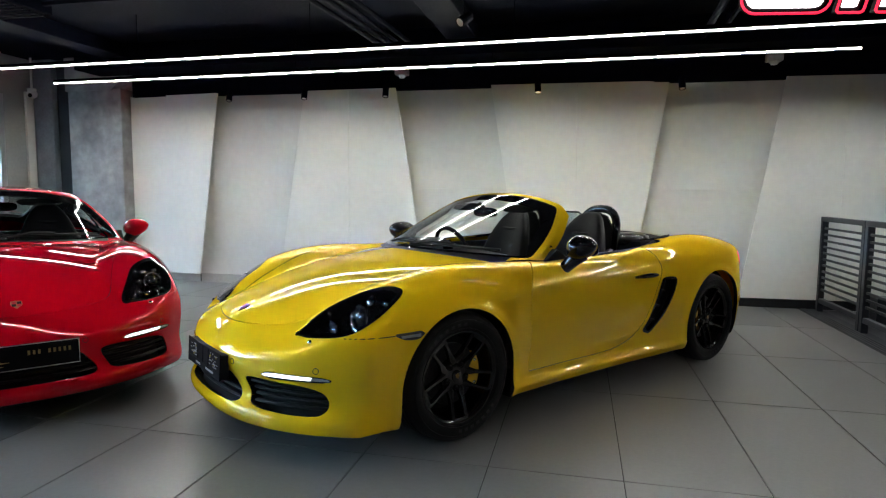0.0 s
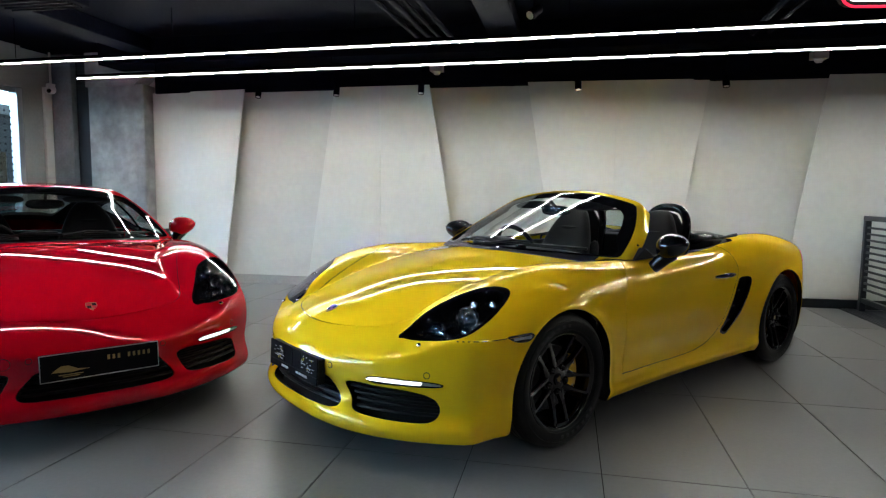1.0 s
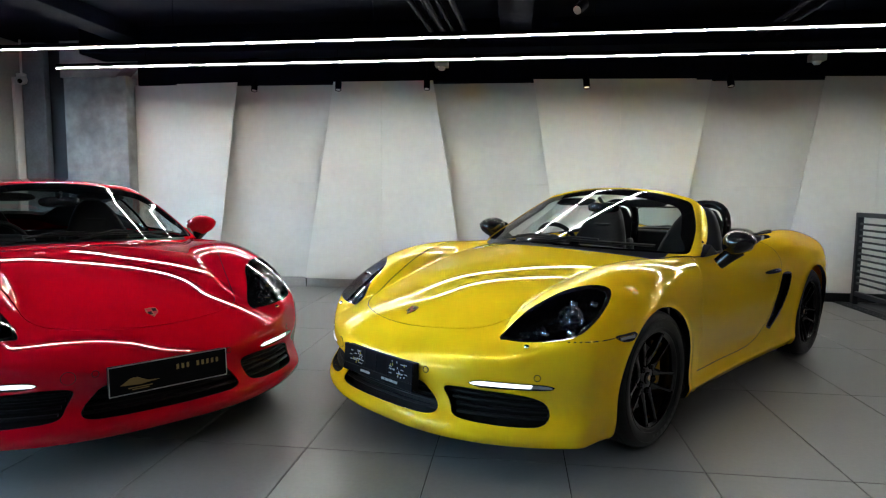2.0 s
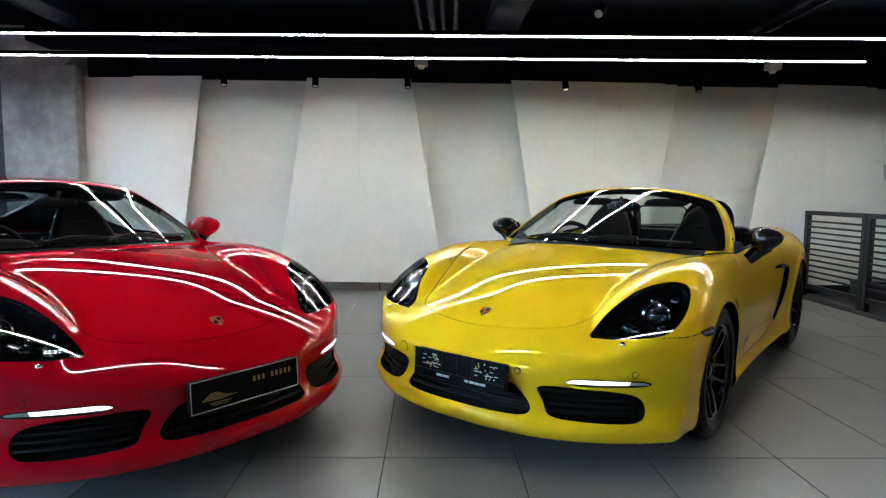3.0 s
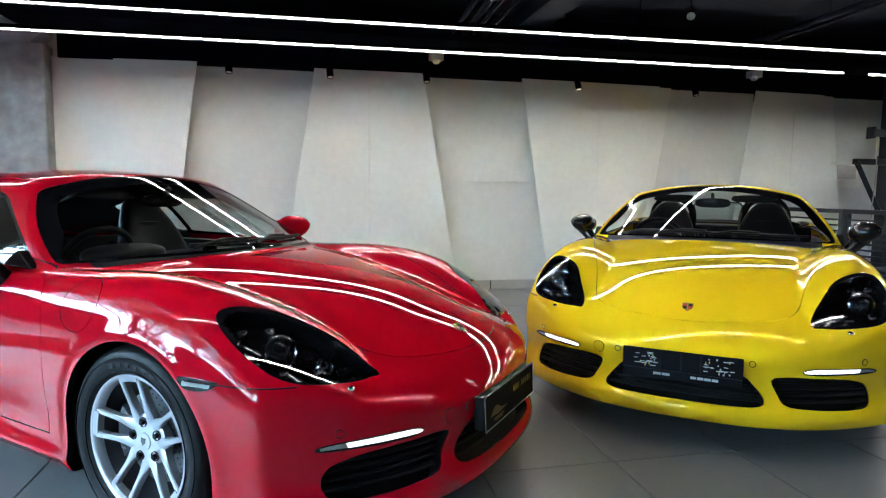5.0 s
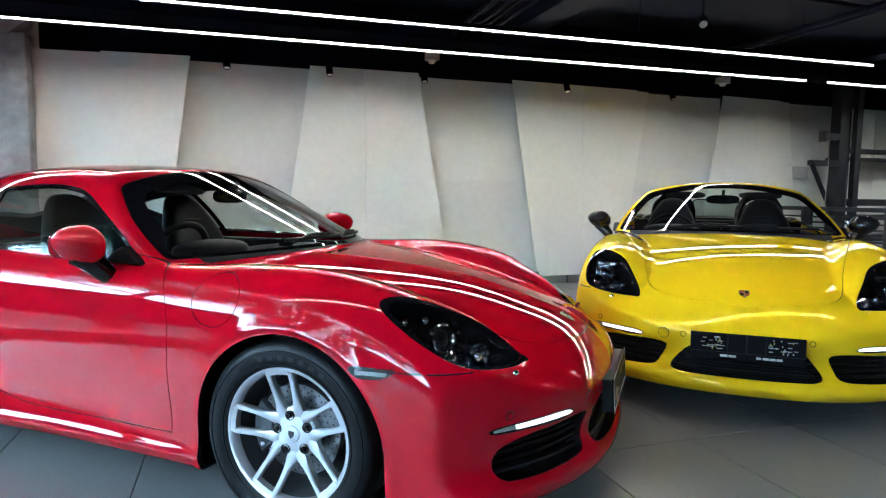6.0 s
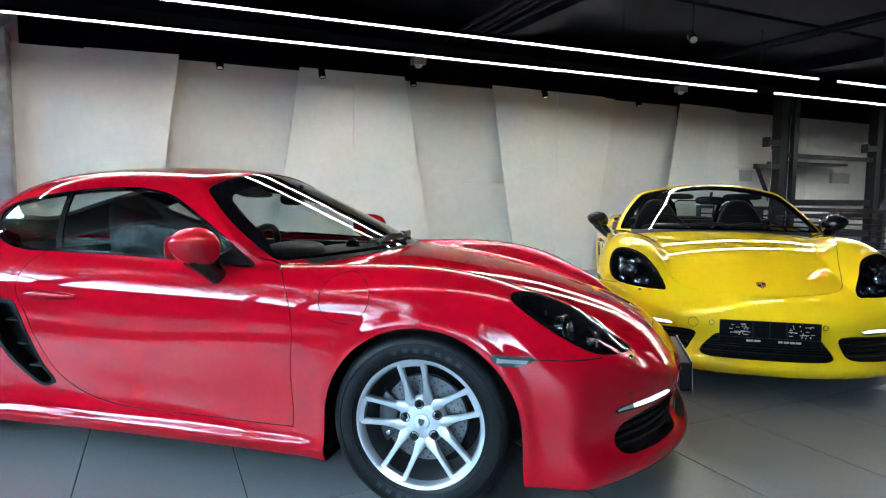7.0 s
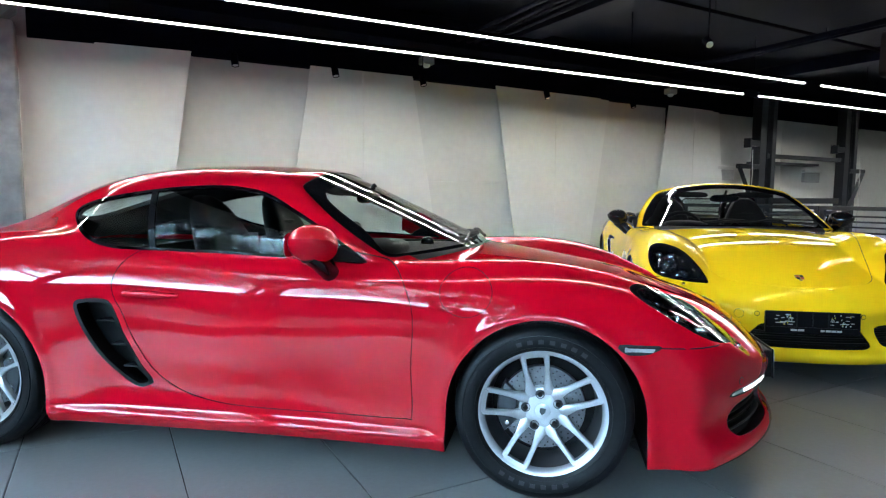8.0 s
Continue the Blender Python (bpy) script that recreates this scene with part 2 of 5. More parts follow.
# east end is made up; its lighter grey bounces light back
structure("wall_east", box((EAST_X, SOUTH_Y, -0.01), (EAST_X + 0.25, WALL_Y, CEIL_Z)), GREY_WALL, "unseen grey wall that bounces light into the hall", "wall")

# black boxed-in strip over the wall
structure("trim_soffit", box((-5.95, WALL_Y - 0.10, 2.515), (EAST_X, WALL_Y - 0.005, CEIL_Z)), CEILING_BLACK, "black boxed strip above the wall boards", "trim")

# thin boards of the recessed wall, with a joint at half height
for x0, x1 in ((-5.02, -3.30), (-2.30, -0.60), (0.60, 2.30), (3.30, 5.30), (5.31, 7.30), (7.31, 9.45)):
    for z0, z1 in ((0.115, 1.308), (1.314, 2.51)):
        structure("wall_board", box((x0, WALL_Y - 0.018, z0), (x1, WALL_Y - 0.001, z1), 0.002, 1), WALL_BASE, "pale grey recessed wall board", "wall board")


def slanted_panel(corners, seam_x, proud, label):
    """A thin raised wall panel with slanted sides, standing further off the wall at one side than at the other."""
    (bl, br, tr, tl), lo, hi = corners, 0.118, 2.53
    root = thing("wall_panel", label, "wall panel", "slanted wall panels", "structure")

    def front(x):
        t = (x - min(bl, tl)) / (max(br, tr) - min(bl, tl))
        return WALL_Y - 0.024 - proud[0] - (proud[1] - proud[0]) * t
    columns = [(0.0, 1.0)] if seam_x is None else [(0.0, seam_x), (seam_x, 1.0)]
    for s0, s1 in columns:
        bm = bmesh.new()
        g0, g1 = (0.0012 if s0 > 0 else 0), (0.0012 if s1 < 1 else 0)
        pts = [(bl + (br - bl) * s0 + g0, lo), (bl + (br - bl) * s1 - g1, lo), (tl + (tr - tl) * s1 - g1, hi), (tl + (tr - tl) * s0 + g0, hi)]
        a = [bm.verts.new((x, front(x), z)) for x, z in pts]
        b = [bm.verts.new((x, front(x) + 0.018, z)) for x, z in pts]
        bm.faces.new(a)
        bm.faces.new(b[::-1])
        for i in range(4):
            j = (i + 1) % 4
            bm.faces.new((a[i], b[i], b[j], a[j]))
        bmesh.ops.bevel(bm, geom=list(bm.edges), offset=0.002, segments=1, affect="EDGES")
        part("board", bm, WALL_WHITE, root)
    # dark battens that carry the boards
    for x in (bl + 0.16, (bl + br) / 2 + 0.05, br - 0.16):
        x = min(max(x, max(bl, tl) + 0.1), min(br, tr) - 0.1)
        part("batten", box((x - 0.03, front(x) + 0.022, lo + 0.02), (x + 0.03, WALL_Y - 0.019, hi - 0.02)), MATT_BLACK, root)
    return root


slanted_panel((-6.06, -4.95, -4.60, -6.06), None, (0.02, 0.15), "white raised wall panel with one slanted edge beside a concrete column")
slanted_panel((-3.77, -1.755, -2.17, -3.39), 0.49, (0.105, 0.14), "white raised wall panel wider at its foot")
slanted_panel((-0.585, 0.665, 1.02, -0.99), 0.5, (0.14, 0.07), "white raised wall panel narrower at its foot")
slanted_panel((1.83, 3.80, 3.44, 2.20), 0.5, (0.15, 0.05), "white raised wall panel wider at its foot behind the railing")

structure("baseboard", box((-7.0, WALL_Y - 0.035, 0.0), (1.2, WALL_Y - 0.002, 0.112), 0.003, 1), SKIRT_GREY, "grey skirting under the wall boards", "skirting")
structure("baseboard_2", box((1.202, WALL_Y - 0.045, 0.0), (EAST_X, WALL_Y - 0.002, 0.112), 0.003, 1), SKIRT_DARK, "dark skirting under the wall boards", "skirting")
for x in (-5.02, -3.8, -2.55, -1.3, -0.1):
    structure("trim", box((x, WALL_Y - 0.040, 0.001), (x + 0.012, WALL_Y - 0.036, 0.110)), GROUT, "dark joint between skirting lengths", "trim")

# concrete column with a haunch, painted pillar, dark recess block and the window wall
bm = box((-6.88, 7.33, -0.01), (-6.03, 7.86, 2.62), 0.012, 2)
structure("column", bm, CONCRETE, "bare stained concrete column", "column")
structure("column_head", prism([(-6.90, 2.60), (-6.16, 2.60), (-6.02, 2.72), (-6.02, CEIL_Z), (-6.90, CEIL_Z)], 7.31, 7.84, "y"), CONCRETE, "bare concrete column head", "column")
structure("wall_northwest", box((WEST_X - 0.25, 7.62, -0.01), (-6.9, 7.85, CEIL_Z)), GREY_WALL, "grey painted wall in a recess", "wall")
structure("pillar", box((-7.46, 7.34, 0.0), (-7.15, 7.60, CEIL_Z), 0.01), BLUE_GREY, "blue-grey painted pillar", "pillar")
# solid dark block in place of an open recess
structure("pillar_2", box((-7.145, 7.42, 0.0), (-6.885, 7.60, CEIL_Z), 0.006), STEEL_DARK, "dark upright block filling the recess beside the concrete column", "pillar")
structure("wall_west", box((WEST_X - 0.12, 6.84, 0.0), (WEST_X + 0.02, 7.60, CEIL_Z), 0.004), GREY_WALL, "grey painted wall beside the window", "wall")
structure("trim_2", box((WEST_X + 0.021, 7.215, 0.0), (WEST_X + 0.06, 7.335, 2.60), 0.006), WALL_BASE, "pale upright trim in the corner", "trim")
structure("wall_south", box((WEST_X, SOUTH_Y - 0.25, -0.01), (EAST_X, SOUTH_Y, CEIL_Z)), DARK_WALL, "plain dark grey painted wall", "wall")


def glazed_wall(name, y0, y1, bays, sill, head, bars):
    """A row of tall windows along the west side: rails, mullions and panes."""
    root = thing(name, "tall aluminium-framed shopfront windows letting in daylight", "window", kind="structure", m=Matrix.Translation((WEST_X, y0, 0)))
    length = y1 - y0
    part("window_sill", box((-0.12, 0, 0), (0.10, length, sill), 0.005, 1), SKIRT_GREY, root)
    step = length / bays
    me = as_mesh("mullion", box((-0.06, -0.04, sill), (0.06, 0.04, head), 0.004, 1), ALU)
    for i in range(bays + 1):
        share("mullion", me, root, Matrix.Translation((0, i * step, 0)))
    me = as_mesh("transom", box((-0.05, 0.041, -0.03), (0.05, step - 0.041, 0.03), 0.004, 1), ALU)
    for i in range(bays):
        for z in (sill + 0.031, *bars, head - 0.031):
            share("transom", me, root, Matrix.Translation((0, i * step, z)))
    me = as_mesh("pane", box((-0.004, 0.035, sill + 0.03), (0.004, step - 0.035, head - 0.03)), WINDOW_GLASS)
    for i in range(bays):
        ob = share("pane", me, root, Matrix.Translation((0, i * step, 0)))
        ob.visible_shadow = False
    return root


glazed_wall("window_1", -3.80, 4.20, 4, 0.10, 4.10, ())
structure("wall_west_3", box((WEST_X - 0.12, SOUTH_Y, 0.0), (WEST_X + 0.02, -3.85, 4.149), 0.004), DARK_WALL, "dark grey painted wall beside the windows", "wall")
structure("wall_west_2", box((WEST_X - 0.12, 4.25, 0.0), (WEST_X + 0.02, 5.57, 4.149), 0.004), GREY_WALL, "grey painted wall between the windows", "wall")
low = glazed_wall("window_2", 5.62, 6.83, 1, 0.10, 2.52, ())
structure("wall_lintel", box((WEST_X - 0.12, 5.55, 2.521), (WEST_X + 0.10, 6.838, CEIL_Z)), GREY_WALL, "grey lintel over the low window", "wall")
# dotted film on the low window
bm = bmesh.new()
for i in range(13):
    for k in range(27):
        disc(0.013, 0.006, 0.009, 8, "x", bm=bm)
        bm.verts.ensure_lookup_table()
        for v in bm.verts[-16:]:
            v.co += Vector((0, 0.10 + i * 0.084, 0.20 + k * 0.084))
tagged(part("film_dots", bm, MATT_BLACK, low), "rows of small dark dots on window film", kind="stuff")
# the high glazed bay over the west windows
structure("ceiling_2", box((WEST_X - 0.3, SOUTH_Y - 0.3, 4.15), (BAY_X, 5.60, 4.35)), WALL_BASE, "pale ceiling of the high window bay", "ceiling")
structure("wall_bay", box((BAY_X, SOUTH_Y, CEIL_Z + 0.251), (BAY_X + 0.12, 5.60, 4.30)), GREY_WALL, "grey upstand of the high window bay", "wall")
structure("wall_bay_2", box((WEST_X, 5.50, CEIL_Z + 0.251), (BAY_X, 5.62, 4.149)), GREY_WALL, "grey end wall of the high window bay", "wall")
structure("wall_bay_3", box((WEST_X, SOUTH_Y - 0.25, CEIL_Z + 0.001), (BAY_X, SOUTH_Y, 4.149)), GREY_WALL, "grey end wall of the high window bay", "wall")

# ---- ceiling fittings ----


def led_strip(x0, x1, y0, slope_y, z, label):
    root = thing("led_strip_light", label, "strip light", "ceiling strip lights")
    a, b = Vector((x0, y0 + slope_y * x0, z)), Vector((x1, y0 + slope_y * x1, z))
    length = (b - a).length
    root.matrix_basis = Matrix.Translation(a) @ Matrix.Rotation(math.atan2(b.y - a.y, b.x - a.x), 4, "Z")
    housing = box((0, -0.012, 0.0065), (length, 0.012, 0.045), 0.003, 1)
    # added lip, not a seen part: cuts the glow off the wall's top
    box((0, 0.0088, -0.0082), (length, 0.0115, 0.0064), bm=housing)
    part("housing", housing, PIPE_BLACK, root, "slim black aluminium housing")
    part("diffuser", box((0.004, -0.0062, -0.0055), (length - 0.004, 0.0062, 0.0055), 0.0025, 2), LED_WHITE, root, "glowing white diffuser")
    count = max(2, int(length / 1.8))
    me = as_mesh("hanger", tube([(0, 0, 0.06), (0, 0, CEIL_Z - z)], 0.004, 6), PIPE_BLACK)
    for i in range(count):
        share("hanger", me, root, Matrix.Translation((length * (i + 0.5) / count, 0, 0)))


STRIP_Z = 2.58
led_strip(-7.35, 2.40, 5.55, -0.034, STRIP_Z, "long white glowing strip light hung under the black ceiling")
led_strip(2.75, 8.8, 5.55, -0.034, STRIP_Z, "white glowing strip light continuing past the railing")
led_strip(-6.42, 2.50, 6.46, -0.030, STRIP_Z, "long white glowing strip light nearer the wall")
led_strip(2.84, 8.8, 6.46, -0.030, STRIP_Z, "white glowing strip light nearer the wall past the railing")

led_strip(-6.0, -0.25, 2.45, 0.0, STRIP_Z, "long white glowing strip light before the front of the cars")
# added fill strip, out of view, for the yellow car's flank and nearby floor
led_strip(0.7, 5.2, 0.9, 0.0, STRIP_Z, "added unseen strip light that brightens the yellow car's side")


def track_spot(x, y, z, aim, top, lit, label="small black cylinder spotlight on a ceiling stem"):
    root = thing("spotlight", label, "spotlight", "ceiling spotlights", m=Matrix.Translation((x, y, z)))
    part("stem", tube([(0, 0, 0.03), (0, 0, top - z)], 0.006, 8), PIPE_BLACK, root)
    part("mount", box((-0.05, -0.02, top - z - 0.03), (0.05, 0.02, top - z), 0.004, 1), PIPE_BLACK, root)
    turn = Vector(aim).normalized().to_track_quat("-Z", "Y").to_matrix().to_4x4()
    head = part("head", lathe([(0.0, 0.075), (0.030, 0.072), (0.036, 0.06), (0.036, -0.055), (0.031, -0.056), (0.030, -0.045), (0.0, -0.044)], 24, axis="z"), PIPE_BLACK, root, smooth=True, m=turn)
    part("lamp_glass", disc(0.029, -0.049, -0.0455, 20, "z"), SPOT_GLOW if lit else WHITE_PLASTIC, head, "pale lamp glass")
    return root


for x, lit in ((-4.245, False), (-3.23, False), (-2.195, False), (-0.417, True), (1.098, False)):
    track_spot(x, 7.09, 2.425, (0.05, -0.35, -1), CEIL_Z - 0.30, lit)
track_spot(-0.756, 4.456, 2.475, (-0.5, -0.75, -0.6), CEIL_Z, False, "black cylinder spotlight with a pale lens hung from the ceiling")

for x, y in ((-2.05, 7.28), (2.02, 7.24)):
    root = thing("sensor_box", "small grey ceiling box with a white detector under it", "sensor", "ceiling boxes", m=Matrix.Translation((x, y, 2.66)))
    part("box", box((-0.075, -0.06, -0.005), (0.075, 0.06, 0.075), 0.006), SKIRT_GREY, root)
    part("detector", lathe([(0.0, -0.04), (0.03, -0.038), (0.042, -0.02), (0.045, -0.005)], 20, axis="z"), WHITE_PLASTIC, root, smooth=True)
    part("bracket", box((-0.06, -0.008, 0.075), (0.06, 0.008, CEIL_Z - 2.66)), PIPE_BLACK, root)

root = thing("security_camera", "small white dome camera with a dark lens on a bracket", "camera", m=Matrix.Translation((-7.36, 7.22, 2.55)))
part("base", disc(0.055, 0.055, 0.085, 24, "z", 0.004), WHITE_PLASTIC, root, smooth=True)
part("housing", blob((0.062, 0.062, 0.058), 2.3, centre=(0, 0, 0.01)), WHITE_PLASTIC, root, smooth=True)
part("lens", blob((0.03, 0.02, 0.03), 2, 20, 12, centre=(0.018, -0.05, -0.012)), PEARL_BLACK, root, smooth=True)
part("stem", tube([(0, 0, 0.08), (0, 0, CEIL_Z - 2.55)], 0.014, 10), WHITE_PLASTIC, root)

# beams, ducts, pipes and trays under the ceiling
for y, w, d in ((6.95, 0.22, 0.30), (3.4, 0.30, 0.22), (0.2, 0.30, 0.22)):
    structure("beam", box((BAY_X + 0.01, y - w, CEIL_Z - d), (EAST_X, y + w, CEIL_Z - 0.002), 0.01), CEILING_BLACK, "black painted ceiling beam", "beam")
for x in (-5.6, -1.2, 3.4):
    structure("beam", box((x - 0.16, SOUTH_Y, CEIL_Z - 0.17), (x + 0.16, WALL_Y - 0.11, CEIL_Z - 0.004), 0.01), CEILING_BLACK, "black painted ceiling beam", "beam")
for k, (x, r) in enumerate(((-2.62, 0.022), (-2.50, 0.03), (-2.40, 0.018), (-2.28, 0.024), (0.6, 0.03), (0.75, 0.02))):
    tagged(part("ceiling_pipe", tube([(x, SOUTH_Y, 2.80), (x + 0.5, 4.0, 2.80), (x + 0.6, 6.6, 2.80)], r, 10), PIPE_BLACK, smooth=True), "black painted pipe run under the ceiling", "pipe", "ceiling pipes")
for y in (4.9, 2.2):
    root = thing("cable_track", "thin black lighting track under the ceiling", "lighting track", "lighting tracks")
    part("rail", box((BAY_X + 0.2, y - 0.018, 2.92), (6.0, y + 0.018, 2.955), 0.003, 1), PIPE_BLACK, root)
    for i in range(7):
        part("hanger", tube([(-5.8 + i * 1.9, y, 2.955), (-5.8 + i * 1.9, y, CEIL_Z)], 0.004, 6), PIPE_BLACK, root)
for x, y in ((-5.15, 4.75), (0.2, 3.2), (4.2, 4.4)):
    root = thing("ceiling_duct_box", "flat black ceiling vent box", "vent", "ceiling vents", m=Matrix.Translation((x, y, CEIL_Z - 0.21)))
    part("casing", box((-0.4, -0.25, 0.02), (0.4, 0.25, 0.20), 0.01), PIPE_BLACK, root)
    for i in range(6):
        part("slat", box((-0.36, -0.2 + i * 0.075, 0.002), (0.36, -0.17 + i * 0.075, 0.018)), PIPE_BLACK, root)

# ---- hanging sign: plain lit shapes with red edges ----


def rounded(x0, x1, z0, z1, r, lean=0.0, n=6):
    pts = []
    for cx, cz, a0 in ((x1 - r, z0 + r, -90), (x1 - r, z1 - r, 0), (x0 + r, z1 - r, 90), (x0 + r, z0 + r, 180)):
        for i in range(n + 1):
            a = radians(a0 + 90 * i / n)
            x, z = cx + r * math.cos(a), cz + r * math.sin(a)
            pts.append((x + lean * (z - z0), z))
    return pts


sign = thing("hanging_sign", "hanging sign of lit white blocks with red edges", "sign", m=Matrix.Translation((0.90, 3.84, 2.245)) @ Matrix.Rotation(radians(8), 4, "Z"))
for x0, x1, r, lean in ((0.0, 0.46, 0.08, 0.06), (0.50, 0.63, 0.01, 0.28), (0.70, 0.83, 0.01, 0.28), (0.90, 1.03, 0.01, 0.28), (1.10, 1.50, 0.06, 0.2)):
    part("lit_face", prism(rounded(x0 + 0.03, x1 - 0.02, 0.035, 0.42, r * 0.7, lean), -0.006, 0.0, "y"), SIGN_WHITE, sign, "glowing white face")
    part("return_edge", prism(rounded(x0 + 0.012, x1 - 0.006, 0.018, 0.437, r * 0.9, lean), 0.001, 0.06, "y"), MATT_BLACK, sign)
    outline = [(x, -0.012, z) for x, z in rounded(x0, x1 + 0.01, 0.004, 0.45, max(r, 0.02), lean)]
    part("red_tube", tube(outline, 0.007, 8, closed=True), SIGN_RED, sign, "red neon outline")
for x in (0.25, 1.2):
    part("rod", tube([(x, 0.03, 0.42), (x, 0.03, CEIL_Z - 2.245)], 0.008, 8), PIPE_BLACK, sign)

# ---- railing round the lift ----


def railing_panel(m, width, label):
    root = thing("railing_panel", label, "railing", "railing panels", m=m)
    post = as_mesh("post", box((-0.03, -0.03, 0.0), (0.03, 0.03, 1.03), 0.004, 1), STEEL_DARK)
    for x in (0.03, width - 0.03):
        share("post", post, root, Matrix.Translation((x, 0, 0)))
    part("top_rail", box((0.0, -0.032, 0.985), (width, 0.032, 1.035), 0.004, 1), STEEL_DARK, root)
    part("bottom_rail", box((0.061, -0.025, 0.10), (width - 0.061, 0.025, 0.15), 0.004, 1), STEEL_DARK, root)
    slat = as_mesh("slat", box((0.061, -0.011, -0.011), (width - 0.061, 0.011, 0.011), 0.002, 1), STEEL_DARK)
    for i in range(11):
        share("slat", slat, root, Matrix.Translation((0, 0, 0.245 + i * 0.0665)))
    return root


for i in range(5):
    railing_panel(Matrix.Translation((2.66, 7.44 - i * 1.06, 0)) @ Matrix.Rotation(radians(-90), 4, "Z"), 1.05, "dark grey steel railing with thin horizontal bars")
part_lo = thing("floor_track", "ridged dark metal track in the floor along the railing", "floor track", kind="structure")
for i in range(4):
    part("ridge", box((2.50 + i * 0.035, 2.0, -0.004), (2.52 + i * 0.035, 7.50, 0.010), 0.002, 1), STEEL_DARK, part_lo)
part("bed", box((2.485, 2.0, -0.0055), (2.72, 7.50, 0.003)), SKIRT_DARK, part_lo)

# ---- car lift frame beyond the railing ----
lift = thing("car_lift", "dark steel car lift with tall posts, arms and cross beams", "car lift")


def channel(x0, x1, y0, y1, z1):
    """An upright steel channel: web, two flanges and a small foot plate."""
    bm = box((x0, y0, 0.0), (x0 + 0.014, y1, z1), 0.003, 1)
    box((x1 - 0.014, y0, 0.0), (x1, y1, z1), 0.003, 1, bm=bm)
    box((x0 + 0.0145, y0 + 0.02, 0.0), (x1 - 0.0145, y0 + 0.034, z1), 0.003, 1, bm=bm)
    box((x0 - 0.06, y0 - 0.05, 0.0), (x1 + 0.06, y1 + 0.04, 0.012), 0.002, 1, bm=bm)
    return bm


for x in (4.02, 6.52):
    part("post", channel(x, x + 0.21, 7.10, 7.26, 2.80), STEEL_DARK, lift)
    part("post", box((x + 0.35, 7.12, 0.0), (x + 0.46, 7.20, 2.80), 0.006, 1), STEEL_DARK, lift)
    part("guide_rod", tube([(x + 0.285, 7.20, 0.0), (x + 0.285, 7.20, 2.50)], 0.014, 8), SKIRT_GREY, lift)
    part("stub", box((x - 0.25, 7.10, 1.97), (x - 0.002, 7.18, 2.06), 0.004, 1), STEEL_DARK, lift)
    part("stub_plate", box((x - 0.29, 7.08, 1.94), (x - 0.252, 7.20, 2.09), 0.004, 1), STEEL_DARK, lift)
for x, s in ((4.03, -1), (6.72, 1)):
    part("arm", box((min(x, x + s * 0.52), 7.09, 1.60), (max(x, x + s * 0.52), 7.17, 1.675), 0.006, 1), STEEL_DARK, lift)
    part("brace", tube([(x + s * 0.50, 7.12, 1.635), (x + s * 0.05, 7.12, 0.92)], 0.042, 4), STEEL_DARK, lift)
    part("cable", tube([(x + s * 0.26, 7.06, 1.90), (x + s * 0.255, 7.05, 1.5), (x + s * 0.27, 7.06, 1.0), (x + s * 0.26, 7.06, 0.2)], 0.006, 6), SKIRT_GREY, lift)
for z, w, mat in ((1.83, 0.035, STEEL_DARK), (1.08, 0.05, STEEL_DARK), (0.86, 0.04, STEEL_DARK), (0.55, 0.05, STEEL_DARK), (0.22, 0.06, STEEL_DARK)):
    part("cross_beam", box((4.235, 7.15, z - w), (6.515, 7.22, z + w), 0.005, 1), mat, lift)
part("shelf", box((4.24, 7.23, 1.705), (5.95, 7.49, 1.745), 0.003, 1), STEEL_DARK, lift)
for y in (5.0, 6.2, 6.9):
    part("platform_beam", box((2.95, y - 0.12, 0.0), (7.6, y + 0.12, 0.26), 0.008, 1), STEEL_DARK, lift)
for x0, x1 in ((3.42, 3.92), (5.95, 6.45)):
    root = thing("wall_cabinet", "shallow grey steel box fixed on the wall boards", "wall box", "wall boxes")
    part("casing", box((x0, WALL_Y - 0.075, 1.42), (x1, WALL_Y - 0.019, 1.60), 0.006, 1), SKIRT_GREY, root)
    part("lid", box((x0 - 0.012, WALL_Y - 0.09, 1.605), (x1 + 0.012, WALL_Y - 0.019, 1.655), 0.004, 1), WALL_BASE, root)

# ---- outside: pavement, trees and pale sky ----
structure("ground", box((-60, -60, -0.40), (40, 30, -0.26)), material("outside_paving", (0.12, 0.12, 0.115), 0.8, grain=0.1, stains=0.2), "pale paved ground outside", "ground")
day = glow("pale_sky_glow", (0.47, 0.73, 1.0), DAY_POWER)
structure("backdrop", box((-24.1, -30, 0.9), (-24.0, 30, 26)), day, "bright overcast sky outside the windows", "sky")
house = thing("street_building", "low grey building across the street", "building")
part("wall", box((-20.0, -24, -0.26), (-17.0, 24, 3.4), 0.02, 1), material("rough_plaster", (0.10, 0.098, 0.095), 0.85, grain=0.1, stains=0.2), house)
for i in range(15):
    part("window", box((-17.0, -22 + i * 3.0, 0.9), (-16.96, -20.6 + i * 3.0, 2.3), 0.01, 1), PEARL_BLACK, house)
part("parapet", box((-20.1, -24.1, 3.4), (-16.9, 24.1, 3.7), 0.02, 1), SKIRT_GREY, house)
BARK = material("bark", (0.09, 0.065, 0.045), 0.9, grain=0.3, scale=40, bump=0.01)
LEAF = material("leaf", (0.045, 0.085, 0.025), 0.6, grain=0.3, scale=3)


